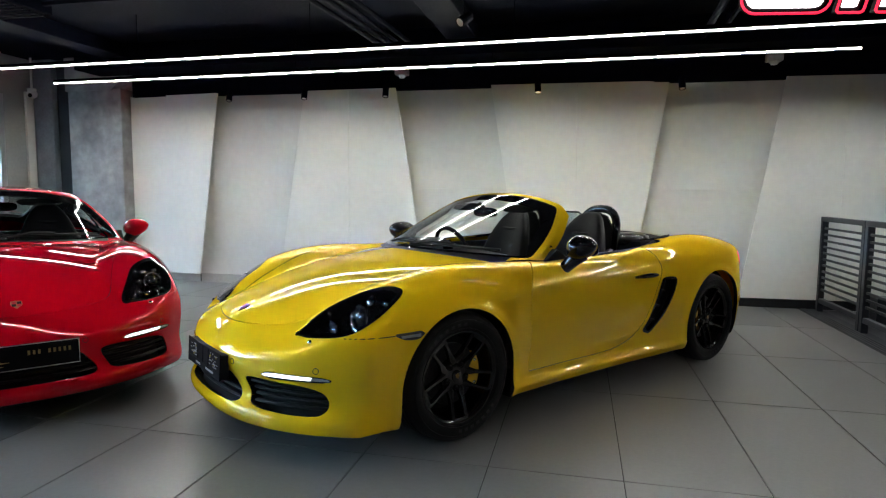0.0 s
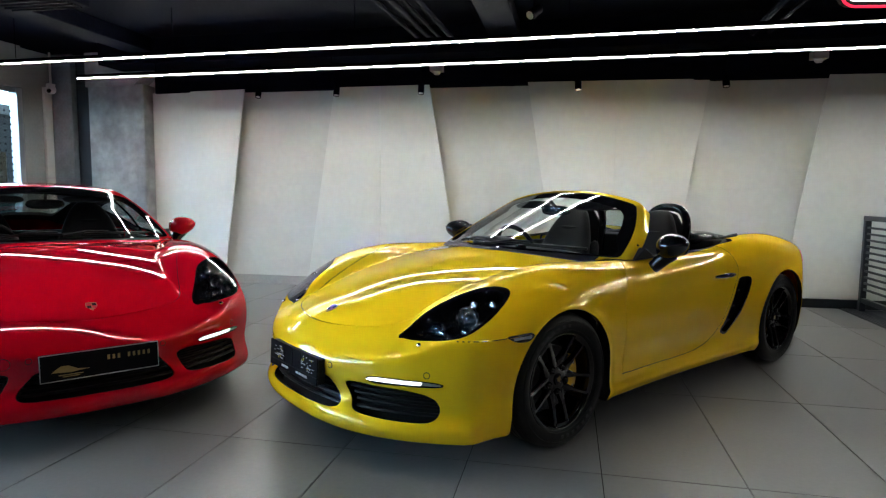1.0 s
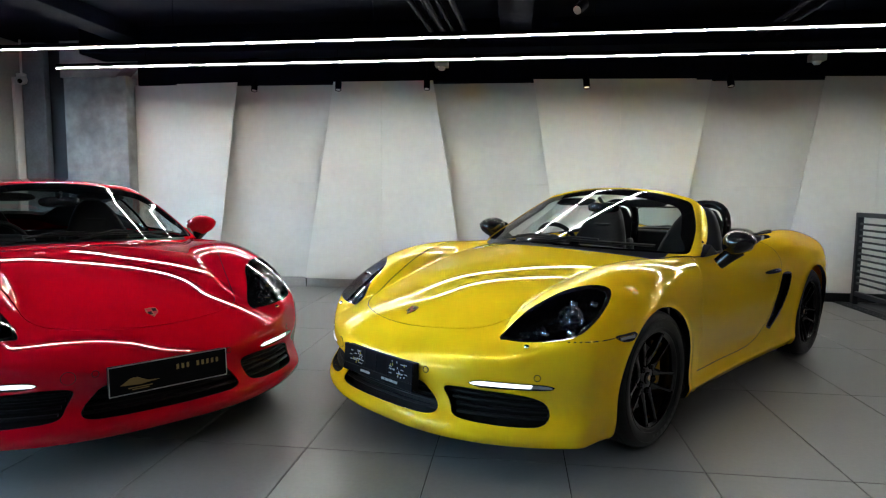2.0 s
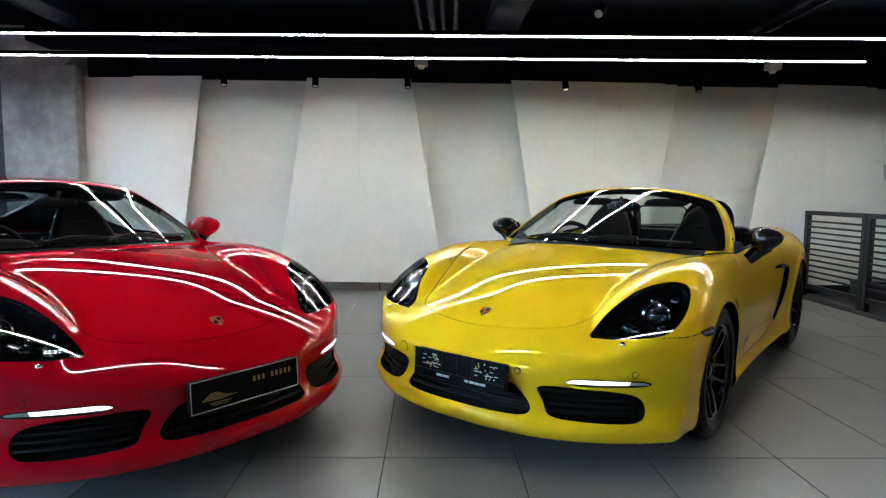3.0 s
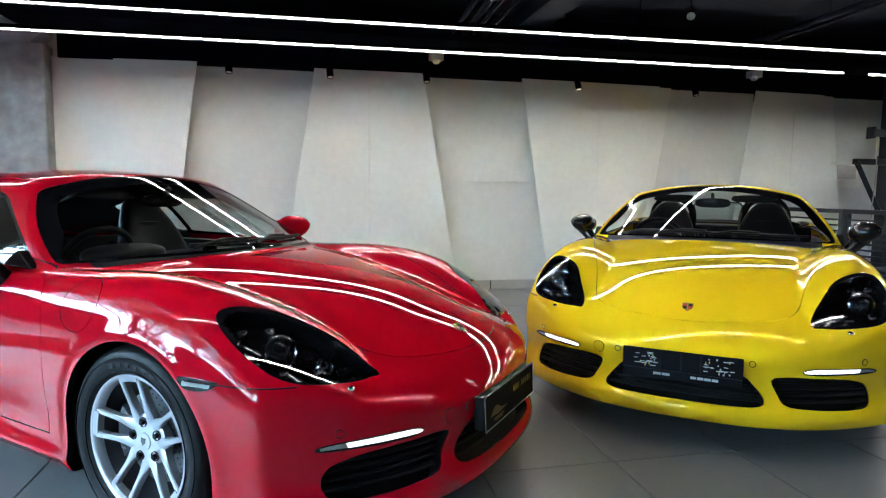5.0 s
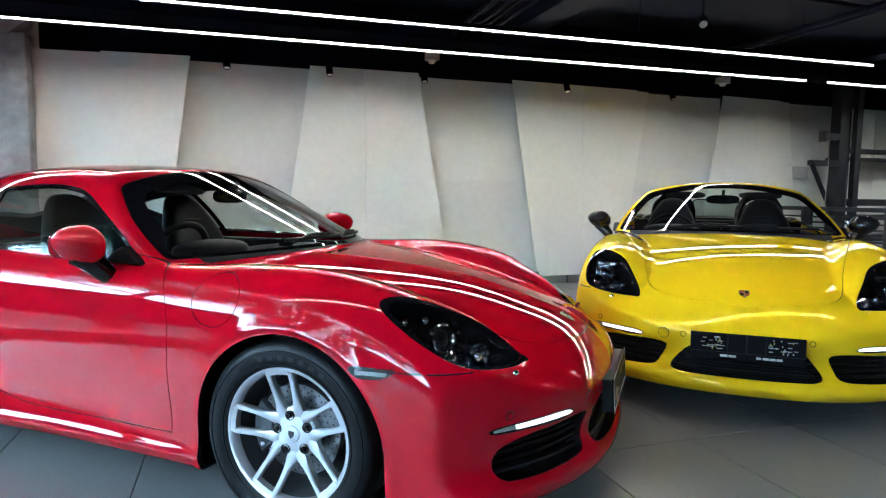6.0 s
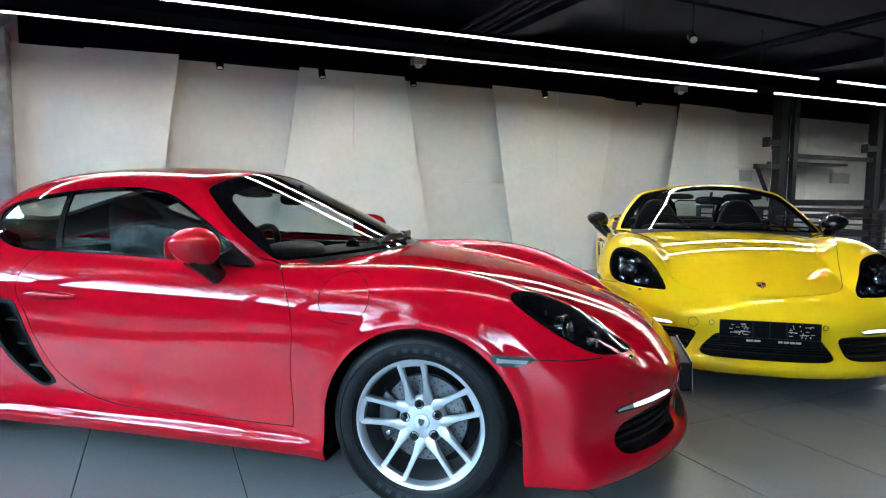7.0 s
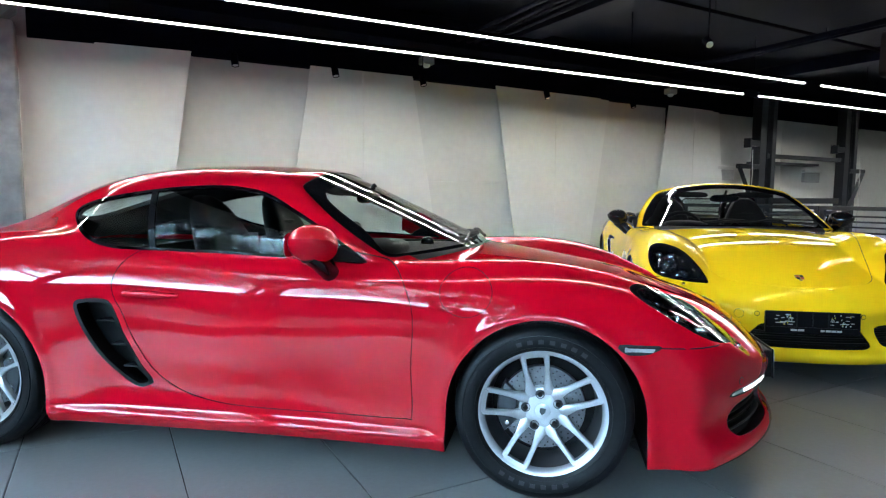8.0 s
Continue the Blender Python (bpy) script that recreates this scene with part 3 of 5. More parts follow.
def tree(x, y, height, seed):
    rnd = random.Random(seed)
    root = thing("tree", "leafy green street tree outside the windows", "tree", "street trees", m=Matrix.Translation((x, y, -0.26)))
    bm = tube([(0, 0, 0), (0.05, 0.03, height * 0.3), (-0.04, 0.06, height * 0.6), (0.02, 0, height * 0.85)], [0.16, 0.12, 0.08, 0.03], 10)
    tips = []
    for i in range(24):
        a, z = rnd.uniform(0, 6.3), height * rnd.uniform(0.3, 0.7)
        r = height * rnd.uniform(0.2, 0.36)
        tip = (r * math.cos(a), r * math.sin(a), z + height * rnd.uniform(0.12, 0.3))
        tube([(0, 0, z), (tip[0] * 0.5, tip[1] * 0.5, z + (tip[2] - z) * 0.6), tip], [0.05, 0.035, 0.012], 6, bm)
        tips.append(tip)
    part("trunk", bm, BARK, root, smooth=True)
    # leaves: small folded diamonds thrown about the limbs' ends
    gen = np.random.default_rng(seed)
    at = np.repeat(np.array(tips + [(0, 0, height * 0.9)]), 560, axis=0)
    at = at + gen.normal(size=at.shape) * (0.6, 0.6, 0.5)
    along = gen.normal(size=at.shape)
    along /= np.linalg.norm(along, axis=1)[:, None]
    across = np.cross(along, gen.normal(size=at.shape))
    across /= np.linalg.norm(across, axis=1)[:, None]
    s = gen.uniform(0.05, 0.10, len(at))[:, None]
    leaves = np.stack([at - along * s, at - across * s * 0.45, at + along * s, at + across * s * 0.45], 1).reshape(-1, 3)
    me = bpy.data.meshes.new("crown")
    me.from_pydata(leaves.tolist(), [], np.arange(len(leaves)).reshape(-1, 4).tolist())
    me.materials.append(LEAF)
    tagged(share("crown", me, root, Matrix.Identity(4)), kind="stuff")


# the second tree is added to block sky glow reflected in the red wing
for i, (x, y, hgt) in enumerate(((-10.9, 3.1, 9.0), (-9.9, 5.0, 7.6), (-12.4, 6.8, 9.6), (-11.6, 0.2, 8.6), (-12.2, -3.0, 9.4), (-12.0, -6.0, 9.0))):
    tree(x, y, hgt, 11 + i)
# ---- car shape functions (x runs back from the front axle, y to the car's right, z up) ----
def spline(xs, ys):
    """Natural cubic curve through a few knots, straight beyond its ends."""
    xs, ys = np.array(xs, float), np.array(ys, float)
    n, h = len(xs), np.diff(xs)
    a, b = np.eye(n), np.zeros(n)
    for i in range(1, n - 1):
        a[i, i - 1:i + 2] = h[i - 1], 2 * (h[i - 1] + h[i]), h[i]
        b[i] = 6 * ((ys[i + 1] - ys[i]) / h[i] - (ys[i] - ys[i - 1]) / h[i - 1])
    m = np.linalg.solve(a, b)

    def at(x):
        x = np.asarray(x, float)
        xc = np.clip(x, xs[0], xs[-1])
        i = np.clip(np.searchsorted(xs, xc) - 1, 0, n - 2)
        d0, d1, hi = xc - xs[i], xs[i + 1] - xc, h[i]
        y = (m[i] * d1 ** 3 + m[i + 1] * d0 ** 3) / (6 * hi) + (ys[i] / hi - m[i] * hi / 6) * d1 + (ys[i + 1] / hi - m[i + 1] * hi / 6) * d0
        s0 = (ys[1] - ys[0]) / h[0] - h[0] * (2 * m[0] + m[1]) / 6
        s1 = (ys[-1] - ys[-2]) / h[-1] + h[-1] * (m[-2] + 2 * m[-1]) / 6
        return y + np.where(x < xs[0], (x - xs[0]) * s0, 0) + np.where(x > xs[-1], (x - xs[-1]) * s1, 0)
    return at


def smax(a, b, k):
    """Rounded maximum: the edge where two surfaces meet gets a radius of about k."""
    h = np.maximum(k - np.abs(a - b), 0) / k
    return np.maximum(a, b) + h * h * h * k / 6


def smin(a, b, k):
    return -smax(-a, -b, k)


def ramp(x, a, b):
    t = np.clip((x - a) / (b - a), 0, 1)
    return t * t * (3 - 2 * t)


HOOD_Z = spline([-1.0, -0.9, -0.775, -0.6, -0.35, 0, 0.35, 0.7, 1.2, 1.8, 2.3, 2.8, 3.2, 3.45],
                [0.42, 0.548, 0.642, 0.712, 0.787, 0.855, 0.898, 0.91, 0.905, 0.925, 0.945, 0.918, 0.862, 0.78])
RIDGE_Z = spline([-1.0, -0.8, -0.65, -0.5, -0.33, -0.1, 0.15, 0.45, 0.8, 1.2, 1.7, 2.1, 2.5, 2.9, 3.2, 3.4],
                 [0.34, 0.510, 0.635, 0.738, 0.816, 0.871, 0.888, 0.878, 0.872, 0.878, 0.908, 0.950, 0.958, 0.902, 0.820, 0.74])
RIDGE_Y = spline([-1.0, -0.6, -0.3, 0.0, 0.5, 1.2, 2.0, 2.6, 3.4], [0.60, 0.645, 0.69, 0.715, 0.75, 0.76, 0.73, 0.70, 0.62])
SIDE_Y = spline([-1.0, -0.7, -0.4, 0, 0.4, 0.8, 1.3, 1.8, 2.3, 2.6, 3.0, 3.5],
                [0.87, 0.892, 0.907, 0.91, 0.90, 0.888, 0.888, 0.902, 0.915, 0.915, 0.90, 0.84])
FLANK = spline([0.10, 0.2, 0.3, 0.42, 0.5, 0.57, 0.64, 0.70, 0.76, 0.80, 0.84, 0.9, 1.0], [0.050, 0.020, 0.017, 0.009, 0.003, 0.0, 0.0015, 0.006, 0.017, 0.029, 0.046, 0.082, 0.16])
NOSE_X = spline([0.1, 0.16, 0.205, 0.245, 0.29, 0.345, 0.395, 0.44, 0.48, 0.56, 0.65, 0.8], [-0.88, -0.970, -1.0, -0.988, -0.952, -0.945, -0.960, -0.968, -0.967, -0.958, -0.943, -0.91])
TAIL_X = spline([0.15, 0.3, 0.5, 0.7, 0.9, 1.0], [3.33, 3.42, 3.45, 3.42, 3.40, 3.36])
ROOF_Z = spline([0.8, 1.05, 1.28, 1.5, 1.75, 2.1, 2.46, 2.85, 3.25], [1.200, 1.252, 1.277, 1.285, 1.280, 1.230, 1.128, 0.978, 0.82])
GLASS_Y = spline([0.3, 0.6, 1.0, 1.6, 2.0, 2.24, 2.5, 2.75, 3.0, 3.3], [0.75, 0.77, 0.782, 0.782, 0.738, 0.65, 0.49, 0.33, 0.24, 0.16])


def arch_reach(x, z, radius, cx, cz):
    """How far a point of the flank lies outside a wheel arch's edge."""
    dx, dz = x - cx, z - cz
    return np.where(dz > 0, np.hypot(dx, dz) - radius, np.abs(dx) - radius - 0.04 * np.maximum(-dz, 0))


def lower_body(p):
    x, a, z = p[:, 0], np.abs(p[:, 1]), p[:, 2]
    hood = HOOD_Z(x) - (0.105 - 0.058 * ramp(x, -0.95, 0.1)) * (np.sqrt(a * a + 0.0004) / 0.6) ** 2
    ridge_y = RIDGE_Y(x)
    fender = RIDGE_Z(x) - np.where(a < ridge_y, 0.058, 0.092) * ((a - ridge_y) / np.where(a < ridge_y, 0.20, 0.24)) ** 2 + 0.028 * np.exp(-((x + 0.61) / 0.15) ** 2 - ((a - 0.55) / 0.085) ** 2)
    top = z - smax(hood, fender, 0.026)
    sill = 0.021 * np.exp(-((z - 0.205) / 0.028) ** 2) * ramp(x, 0.25, 0.5) * (1 - ramp(x, 1.95, 2.2))
    scoop = -0.012 * np.exp(-((z - 0.33) / 0.07) ** 2) * ramp(x, 0.5, 0.9) * (1 - ramp(x, 1.75, 2.0))
    scoop2 = -0.014 * np.exp(-((z - 0.48) / 0.18) ** 2 - ((x - 1.72) / 0.26) ** 2)
    lips = sum(0.011 * np.exp(-((arch_reach(x, z, r, cx, 0.325) - 0.012) / 0.035) ** 2) for cx, r in ((-0.005, 0.365), (2.475, 0.372)))
    side = a - (SIDE_Y(x) - FLANK(z) + sill + scoop + scoop2 + lips)
    nose = NOSE_X(z) + 0.42 * (np.sqrt(a * a + 0.0004) / 0.9) ** 2.6 - x
    tail = x - (TAIL_X(z) - 0.54 * (a / 0.9) ** 3.2)
    f = smax(top * 0.9, side, 0.17 - 0.05 * ramp(x, 0.3, 0.7) * (1 - ramp(x, 1.7, 2.1)))
    f = smax(f, nose * 0.9, 0.036)
    f = smax(f, tail * 0.9, 0.16)
    return smax(f, 0.15 - z, 0.03)


def tumble(z):
    """How far the side glass has leaned in at a height: upright at the waist, more inclined at the roof."""
    d = z - 0.88
    return np.where(d > 0, 0.38 * d + 1.12 * d * d, 0.50 * np.maximum(d, -0.06))


def roof_height(x, a):
    """Height of the windscreen, the roof and the back window over the plan."""
    wrap = 0.42 * (1 - 0.75 * ramp(x, 0.85, 1.5))
    back = x - wrap * a * a
    pane = 0.915 + 0.475 * (back - 0.33) - 0.03 * (back - 0.33) ** 2
    return smin(np.where(x < 1.6, pane, 2.0), ROOF_Z(back), 0.015) - (0.11 + 0.055 * ramp(x, 0.9, 1.5) + 0.10 * ramp(x, 1.9, 2.6)) * a * a


def cabin_top(p):
    x, a, z = p[:, 0], np.abs(p[:, 1]), p[:, 2]
    f = smax((z - roof_height(x, a)) * 0.92, (a - (GLASS_Y(x) - tumble(z))) * 0.82, 0.022 + 0.058 * ramp(x, 1.0, 1.35) + 0.06 * ramp(x, 1.9, 2.5))
    return np.maximum(f, 0.80 - z)


def coupe(p):
    return smin(lower_body(p), cabin_top(p), 0.016 + 0.24 * ramp(p[:, 0], 1.62, 2.45))


def slope(f, p, e=0.0015):
    g = np.empty_like(p)
    for i in range(3):
        d = np.zeros(3)
        d[i] = e
        g[:, i] = (f(p + d) - f(p - d)) / (2 * e)
    return g


def settle(f, p, times=6):
    """Slide points along the gradient onto the surface f = 0."""
    for _ in range(times):
        g = slope(f, p)
        p = p - np.clip(f(p) / np.maximum((g * g).sum(1), 1e-3), -0.03, 0.03)[:, None] * g
    return p


def skin(f, lo, hi, step):
    """Triangles of the surface f = 0 inside a box: one vertex in each crossed cell, then settled on the surface."""
    n = [int(round((hi[i] - lo[i]) / step)) + 1 for i in range(3)]
    ax = [np.linspace(lo[i], hi[i], n[i]) for i in range(3)]
    grid = np.stack(np.meshgrid(*ax, indexing="ij"), -1)
    v = f(grid.reshape(-1, 3)).reshape(n)
    inside = v < 0
    cell = np.zeros([k - 1 for k in n])
    total = np.zeros(cell.shape + (3,))
    for axis in range(3):
        for o1 in (0, 1):
            for o2 in (0, 1):
                s0, s1 = [None] * 3, [None] * 3
                others = [k for k in range(3) if k != axis]
                s0[axis], s1[axis] = slice(0, n[axis] - 1), slice(1, n[axis])
                for k, o in zip(others, (o1, o2)):
                    s0[k] = s1[k] = slice(o, n[k] - 1 + o)
                s0, s1 = tuple(s0), tuple(s1)
                cross = inside[s0] != inside[s1]
                t = np.where(cross, v[s0] / np.where(cross, v[s0] - v[s1], 1), 0)
                cell += cross
                total += np.where(cross[..., None], grid[s0] + t[..., None] * (grid[s1] - grid[s0]), 0)
    has = cell > 0
    index = np.full(cell.shape, -1)
    index[has] = np.arange(has.sum())
    verts = total[has] / cell[has][:, None]
    quads = []
    for axis in range(3):
        u, w = (axis + 1) % 3, (axis + 2) % 3
        s0, s1 = [None] * 3, [None] * 3
        s0[axis], s1[axis] = slice(0, n[axis] - 1), slice(1, n[axis])
        for k in (u, w):
            s0[k] = s1[k] = slice(1, n[k] - 1)
        cross = inside[tuple(s0)] != inside[tuple(s1)]
        out = inside[tuple(s0)][cross]
        at = np.argwhere(cross)
        at[:, u] += 1
        at[:, w] += 1

        def corner(du, dw):
            c = at.copy()
            c[:, u] -= du
            c[:, w] -= dw
            return index[c[:, 0], c[:, 1], c[:, 2]]
        q = np.stack([corner(1, 1), corner(0, 1), corner(0, 0), corner(1, 0)], 1)
        q[~out] = q[~out][:, ::-1]
        quads.append(q)
    quads = np.concatenate(quads)
    verts = settle(f, verts)
    return verts, np.concatenate([quads[:, [0, 1, 2]], quads[:, [0, 2, 3]]])


def split(verts, tris, field):
    """Cut triangles along field = 0. Returns the mesh where field < 0 and the mesh where it is not."""
    d = field(verts)
    d = np.where(np.abs(d) < 1e-6, 1e-6, d)
    neg = d < 0
    count = neg[tris].sum(1)
    whole_in, whole_out, mixed = tris[count == 3], tris[count == 0], tris[(count == 1) | (count == 2)]
    if len(mixed) == 0:
        return tidy(verts, whole_in), tidy(verts, whole_out)
    odd = np.where(neg[mixed].sum(1) == 1, neg[mixed].argmax(1), (~neg[mixed]).argmax(1))
    rows = np.arange(len(mixed))
    a, b, c = mixed[rows, odd], mixed[rows, (odd + 1) % 3], mixed[rows, (odd + 2) % 3]
    edges = np.concatenate([np.sort(np.stack([a, b], 1), 1), np.sort(np.stack([a, c], 1), 1)])
    unique, back = np.unique(edges, axis=0, return_inverse=True)
    back = back.reshape(-1)
    p, q = verts[unique[:, 0]], verts[unique[:, 1]]
    dp, dq = d[unique[:, 0]], d[unique[:, 1]]
    lo, hi, flo = p.copy(), q.copy(), dp.copy()
    for _ in range(5):
        mid = (lo + hi) / 2
        fm = field(mid)
        same = (fm < 0) == (flo < 0)
        lo, hi, flo = np.where(same[:, None], mid, lo), np.where(same[:, None], hi, mid), np.where(same, fm, flo)
    verts2 = np.concatenate([verts, (lo + hi) / 2])
    ab, ac = back[:len(mixed)] + len(verts), back[len(mixed):] + len(verts)
    tip = np.stack([a, ab, ac], 1)
    rest = np.concatenate([np.stack([ab, b, c], 1), np.stack([ab, c, ac], 1)])
    tip_in = neg[a]
    rest_in = np.concatenate([~tip_in, ~tip_in])
    return (tidy(verts2, np.concatenate([whole_in, tip[tip_in], rest[rest_in]])),
            tidy(verts2, np.concatenate([whole_out, tip[~tip_in], rest[~rest_in]])))


def tidy(verts, tris):
    used, back = np.unique(tris, return_inverse=True)
    return verts[used], back.reshape(-1, 3)


def smooth_loop(points, steps=6):
    """A closed round curve through a few points (Catmull-Rom)."""
    p = np.array(points, float)
    out = []
    for i in range(len(p)):
        p0, p1, p2, p3 = p[i - 1], p[i], p[(i + 1) % len(p)], p[(i + 2) % len(p)]
        for k in range(steps):
            t = k / steps
            out.append(0.5 * (2 * p1 + (p2 - p0) * t + (2 * p0 - 5 * p1 + 4 * p2 - p3) * t * t + (3 * p1 - p0 - 3 * p2 + p3) * t ** 3))
    return np.array(out)


def loop_distance(u, v, loop):
    """Signed distance to a closed outline in a flat view: negative inside."""
    best = np.full(len(u), 1e9)
    crossings = np.zeros(len(u), bool)
    for (x0, y0), (x1, y1) in zip(loop, np.roll(loop, -1, 0)):
        ex, ey = x1 - x0, y1 - y0
        t = np.clip(((u - x0) * ex + (v - y0) * ey) / max(ex * ex + ey * ey, 1e-12), 0, 1)
        best = np.minimum(best, (u - x0 - t * ex) ** 2 + (v - y0 - t * ey) ** 2)
        if y0 != y1:
            crossings ^= ((y0 > v) != (y1 > v)) & (u < (x1 - x0) * (v - y0) / (y1 - y0) + x0)
    return np.where(crossings, -1, 1) * np.sqrt(best)

# ---- cars ----


def field_normals(f, v):
    g = slope(f, v)
    return g / np.maximum(np.linalg.norm(g, axis=1), 1e-9)[:, None]


def free_edges(tris):
    e = np.concatenate([tris[:, [0, 1]], tris[:, [1, 2]], tris[:, [2, 0]]])
    key = np.sort(e, 1)
    _, first, count = np.unique(key, axis=0, return_index=True, return_counts=True)
    return e[first[count == 1]]


def plain_mesh(name, verts, tris, normals, mats, index=None):
    me = bpy.data.meshes.new(name)
    me.from_pydata(verts.tolist(), [], tris.tolist())
    for m in mats:
        me.materials.append(m)
    if index is not None:
        me.polygons.foreach_set("material_index", np.asarray(index, np.int32))
    me.polygons.foreach_set("use_smooth", np.ones(len(tris), bool))
    me.normals_split_custom_set_from_vertices(normals.tolist())
    me.update()
    return me


def panel_mesh(name, piece, f, mat, fold=0.0, fold_mat=None, lift=0.0, keep=None):
    """A panel cut from the car's skin: smooth normals from the surface itself, its free edges folded inwards."""
    v, t = piece
    n = field_normals(f, v)
    v = v + n * lift
    mats, index = [mat], np.zeros(len(t), int)
    if fold:
        e = free_edges(t)
        if keep is not None:
            near = keep(v)
            e = e[near[e[:, 0]] & near[e[:, 1]]]
        k, base = len(e), len(v)
        a, b = v[e[:, 0]], v[e[:, 1]]
        along = b - a
        out = np.cross(along, n[e[:, 0]])
        out /= np.maximum(np.linalg.norm(out, axis=1), 1e-9)[:, None]
        v = np.concatenate([v, a, b, b - n[e[:, 1]] * fold, a - n[e[:, 0]] * fold])
        n = np.concatenate([n, out, out, out, out])
        i = np.arange(k) + base
        q = np.stack([i, i + k, i + 2 * k, i + 3 * k], 1)[:, ::-1]
        t = np.concatenate([t, q[:, [0, 1, 2]], q[:, [0, 2, 3]]])
        index = np.concatenate([index, np.full(2 * k, 1 if fold_mat else 0)])
        if fold_mat:
            mats.append(fold_mat)
    return plain_mesh(name, v, t, n, mats, index)


def panel(name, piece, f, mat, parent, label="", fold=0.0, fold_mat=None, lift=0.0, keep=None):
    ob = new(name, panel_mesh(name, piece, f, mat, fold, fold_mat, lift, keep))
    ob.parent = parent
    return tagged(ob, label)


def side_of(piece, sign):
    return split(piece[0], piece[1], lambda p: -sign * p[:, 1])[0]


def front_view(points, x_max):
    loop = smooth_loop(points)
    return lambda p: np.maximum(loop_distance(np.abs(p[:, 1]), p[:, 2], loop), (p[:, 0] - x_max))


def side_view(points, sign=0, steps=6, a_min=0.4):
    loop = smooth_loop(points, steps)

    def field(p):
        y = np.abs(p[:, 1]) if sign == 0 else sign * p[:, 1]
        return np.maximum(loop_distance(p[:, 0], p[:, 2], loop), (a_min - y))
    return field


HEADLIGHT = front_view([(0.519, 0.593), (0.542, 0.662), (0.620, 0.765), (0.718, 0.807), (0.795, 0.802), (0.836, 0.757), (0.848, 0.68), (0.811, 0.619), (0.676, 0.595), (0.57, 0.588)], -0.22)
INTAKE = front_view([(0.368, 0.375), (0.392, 0.31), (0.43, 0.266), (0.545, 0.253), (0.70, 0.249), (0.755, 0.26), (0.762, 0.30), (0.735, 0.355), (0.66, 0.380), (0.55, 0.388), (0.43, 0.392)], -0.5)
GRILLE_LOOP = smooth_loop([(0.0, 0.249), (0.20, 0.250), (0.315, 0.255), (0.345, 0.28), (0.30, 0.34), (0.25, 0.385), (0.12, 0.395), (0.0, 0.396), (-0.12, 0.395), (-0.25, 0.385), (-0.30, 0.34), (-0.345, 0.28), (-0.315, 0.255), (-0.20, 0.250)])
LAMP_BAR = front_view([(0.485, 0.417), (0.53, 0.433), (0.66, 0.433), (0.755, 0.428), (0.785, 0.414), (0.75, 0.404), (0.64, 0.402), (0.53, 0.402)], -0.5)
TAIL_LAMP = (lambda loop: (lambda p: np.maximum(loop_distance(np.abs(p[:, 1]), p[:, 2], loop), 2.9 - p[:, 0])))(smooth_loop([(0.5, 0.76), (0.6, 0.80), (0.75, 0.82), (0.86, 0.80), (0.87, 0.74), (0.78, 0.68), (0.6, 0.72)]))
VENT_POINTS = [(1.945, 0.672), (1.90, 0.697), (1.80, 0.697), (1.765, 0.665), (1.72, 0.55), (1.66, 0.43), (1.612, 0.36), (1.63, 0.335), (1.69, 0.328), (1.77, 0.385), (1.85, 0.47), (1.915, 0.58)]
DOOR_POINTS = [(0.495, 0.295), (0.497, 0.48), (0.492, 0.68), (0.535, 0.80), (0.60, 0.87), (0.75, 0.905), (1.0, 0.91), (1.35, 0.915), (1.65, 0.91), (1.73, 0.872), (1.768, 0.81), (1.776, 0.755), (1.758, 0.70), (1.728, 0.65), (1.678, 0.528), (1.60, 0.405), (1.50, 0.33), (1.35, 0.288), (1.152, 0.272), (0.787, 0.273), (0.53, 0.277)]
WINDOW_POINTS = [(2.19, 1.045), (2.10, 0.985), (1.97, 0.930), (1.838, 0.902), (1.659, 0.895), (1.30, 0.888), (0.997, 0.876), (0.828, 0.868), (0.705, 0.868), (0.782, 0.922), (0.947, 1.019), (1.185, 1.134), (1.331, 1.167), (1.471, 1.176), (1.694, 1.165), (1.99, 1.126), (2.15, 1.088)]


def arches(p):
    x, a, z = p[:, 0], np.abs(p[:, 1]), p[:, 2]
    d = np.minimum(arch_reach(x, z, 0.365, -0.005, 0.325), arch_reach(x, z, 0.372, 2.475, 0.33))
    return np.maximum(d, 0.45 - a)


def hood_field(p):
    x, a = p[:, 0], np.abs(p[:, 1])
    front = -0.852 + 0.62 * a ** 2 + 1.1 * a ** 5
    edge = 0.47 + 0.215 * ramp(x, -0.75, 0.35)
    back = x - (0.30 + 0.50 * a * a)
    return np.maximum(np.maximum(smax(front - x, (a - edge), 0.16), back), 0.45 - p[:, 2])


def screen_field(p):
    x, a, z = p[:, 0], np.abs(p[:, 1]), p[:, 2]
    side = a - (GLASS_Y(x) - tumble(z) - 0.024)
    low = 0.315 + 0.56 * a * a - x
    f = smax(smax(side, x - 1.078, 0.05), low, 0.05)
    return np.maximum(f, 0.84 - z)


def cowl_field(p):
    """The dark strip between the bonnet's rear edge and the foot of the screen."""
    x, a = p[:, 0], np.abs(p[:, 1])
    return np.maximum(np.maximum(0.302 + 0.50 * a * a - x, x - (0.345 + 0.56 * a * a)), np.maximum(a - 0.66, 0.80 - p[:, 2]))


def rear_glass_field(p):
    x, a = p[:, 0], np.abs(p[:, 1])
    return np.maximum(smax(smax(2.16 - x, x - 2.82, 0.05), a - (0.40 - 0.24 * (x - 2.16)), 0.10), 0.95 - p[:, 2])


def cockpit_field(p):
    x, a = p[:, 0], np.abs(p[:, 1])
    f = smax(smax(0.325 + 0.56 * a * a - x, x - 1.99, 0.08), a - (0.735 + 0.02 * ramp(x, 0.8, 1.3)), 0.10)
    return np.maximum(f, 0.70 - p[:, 2])


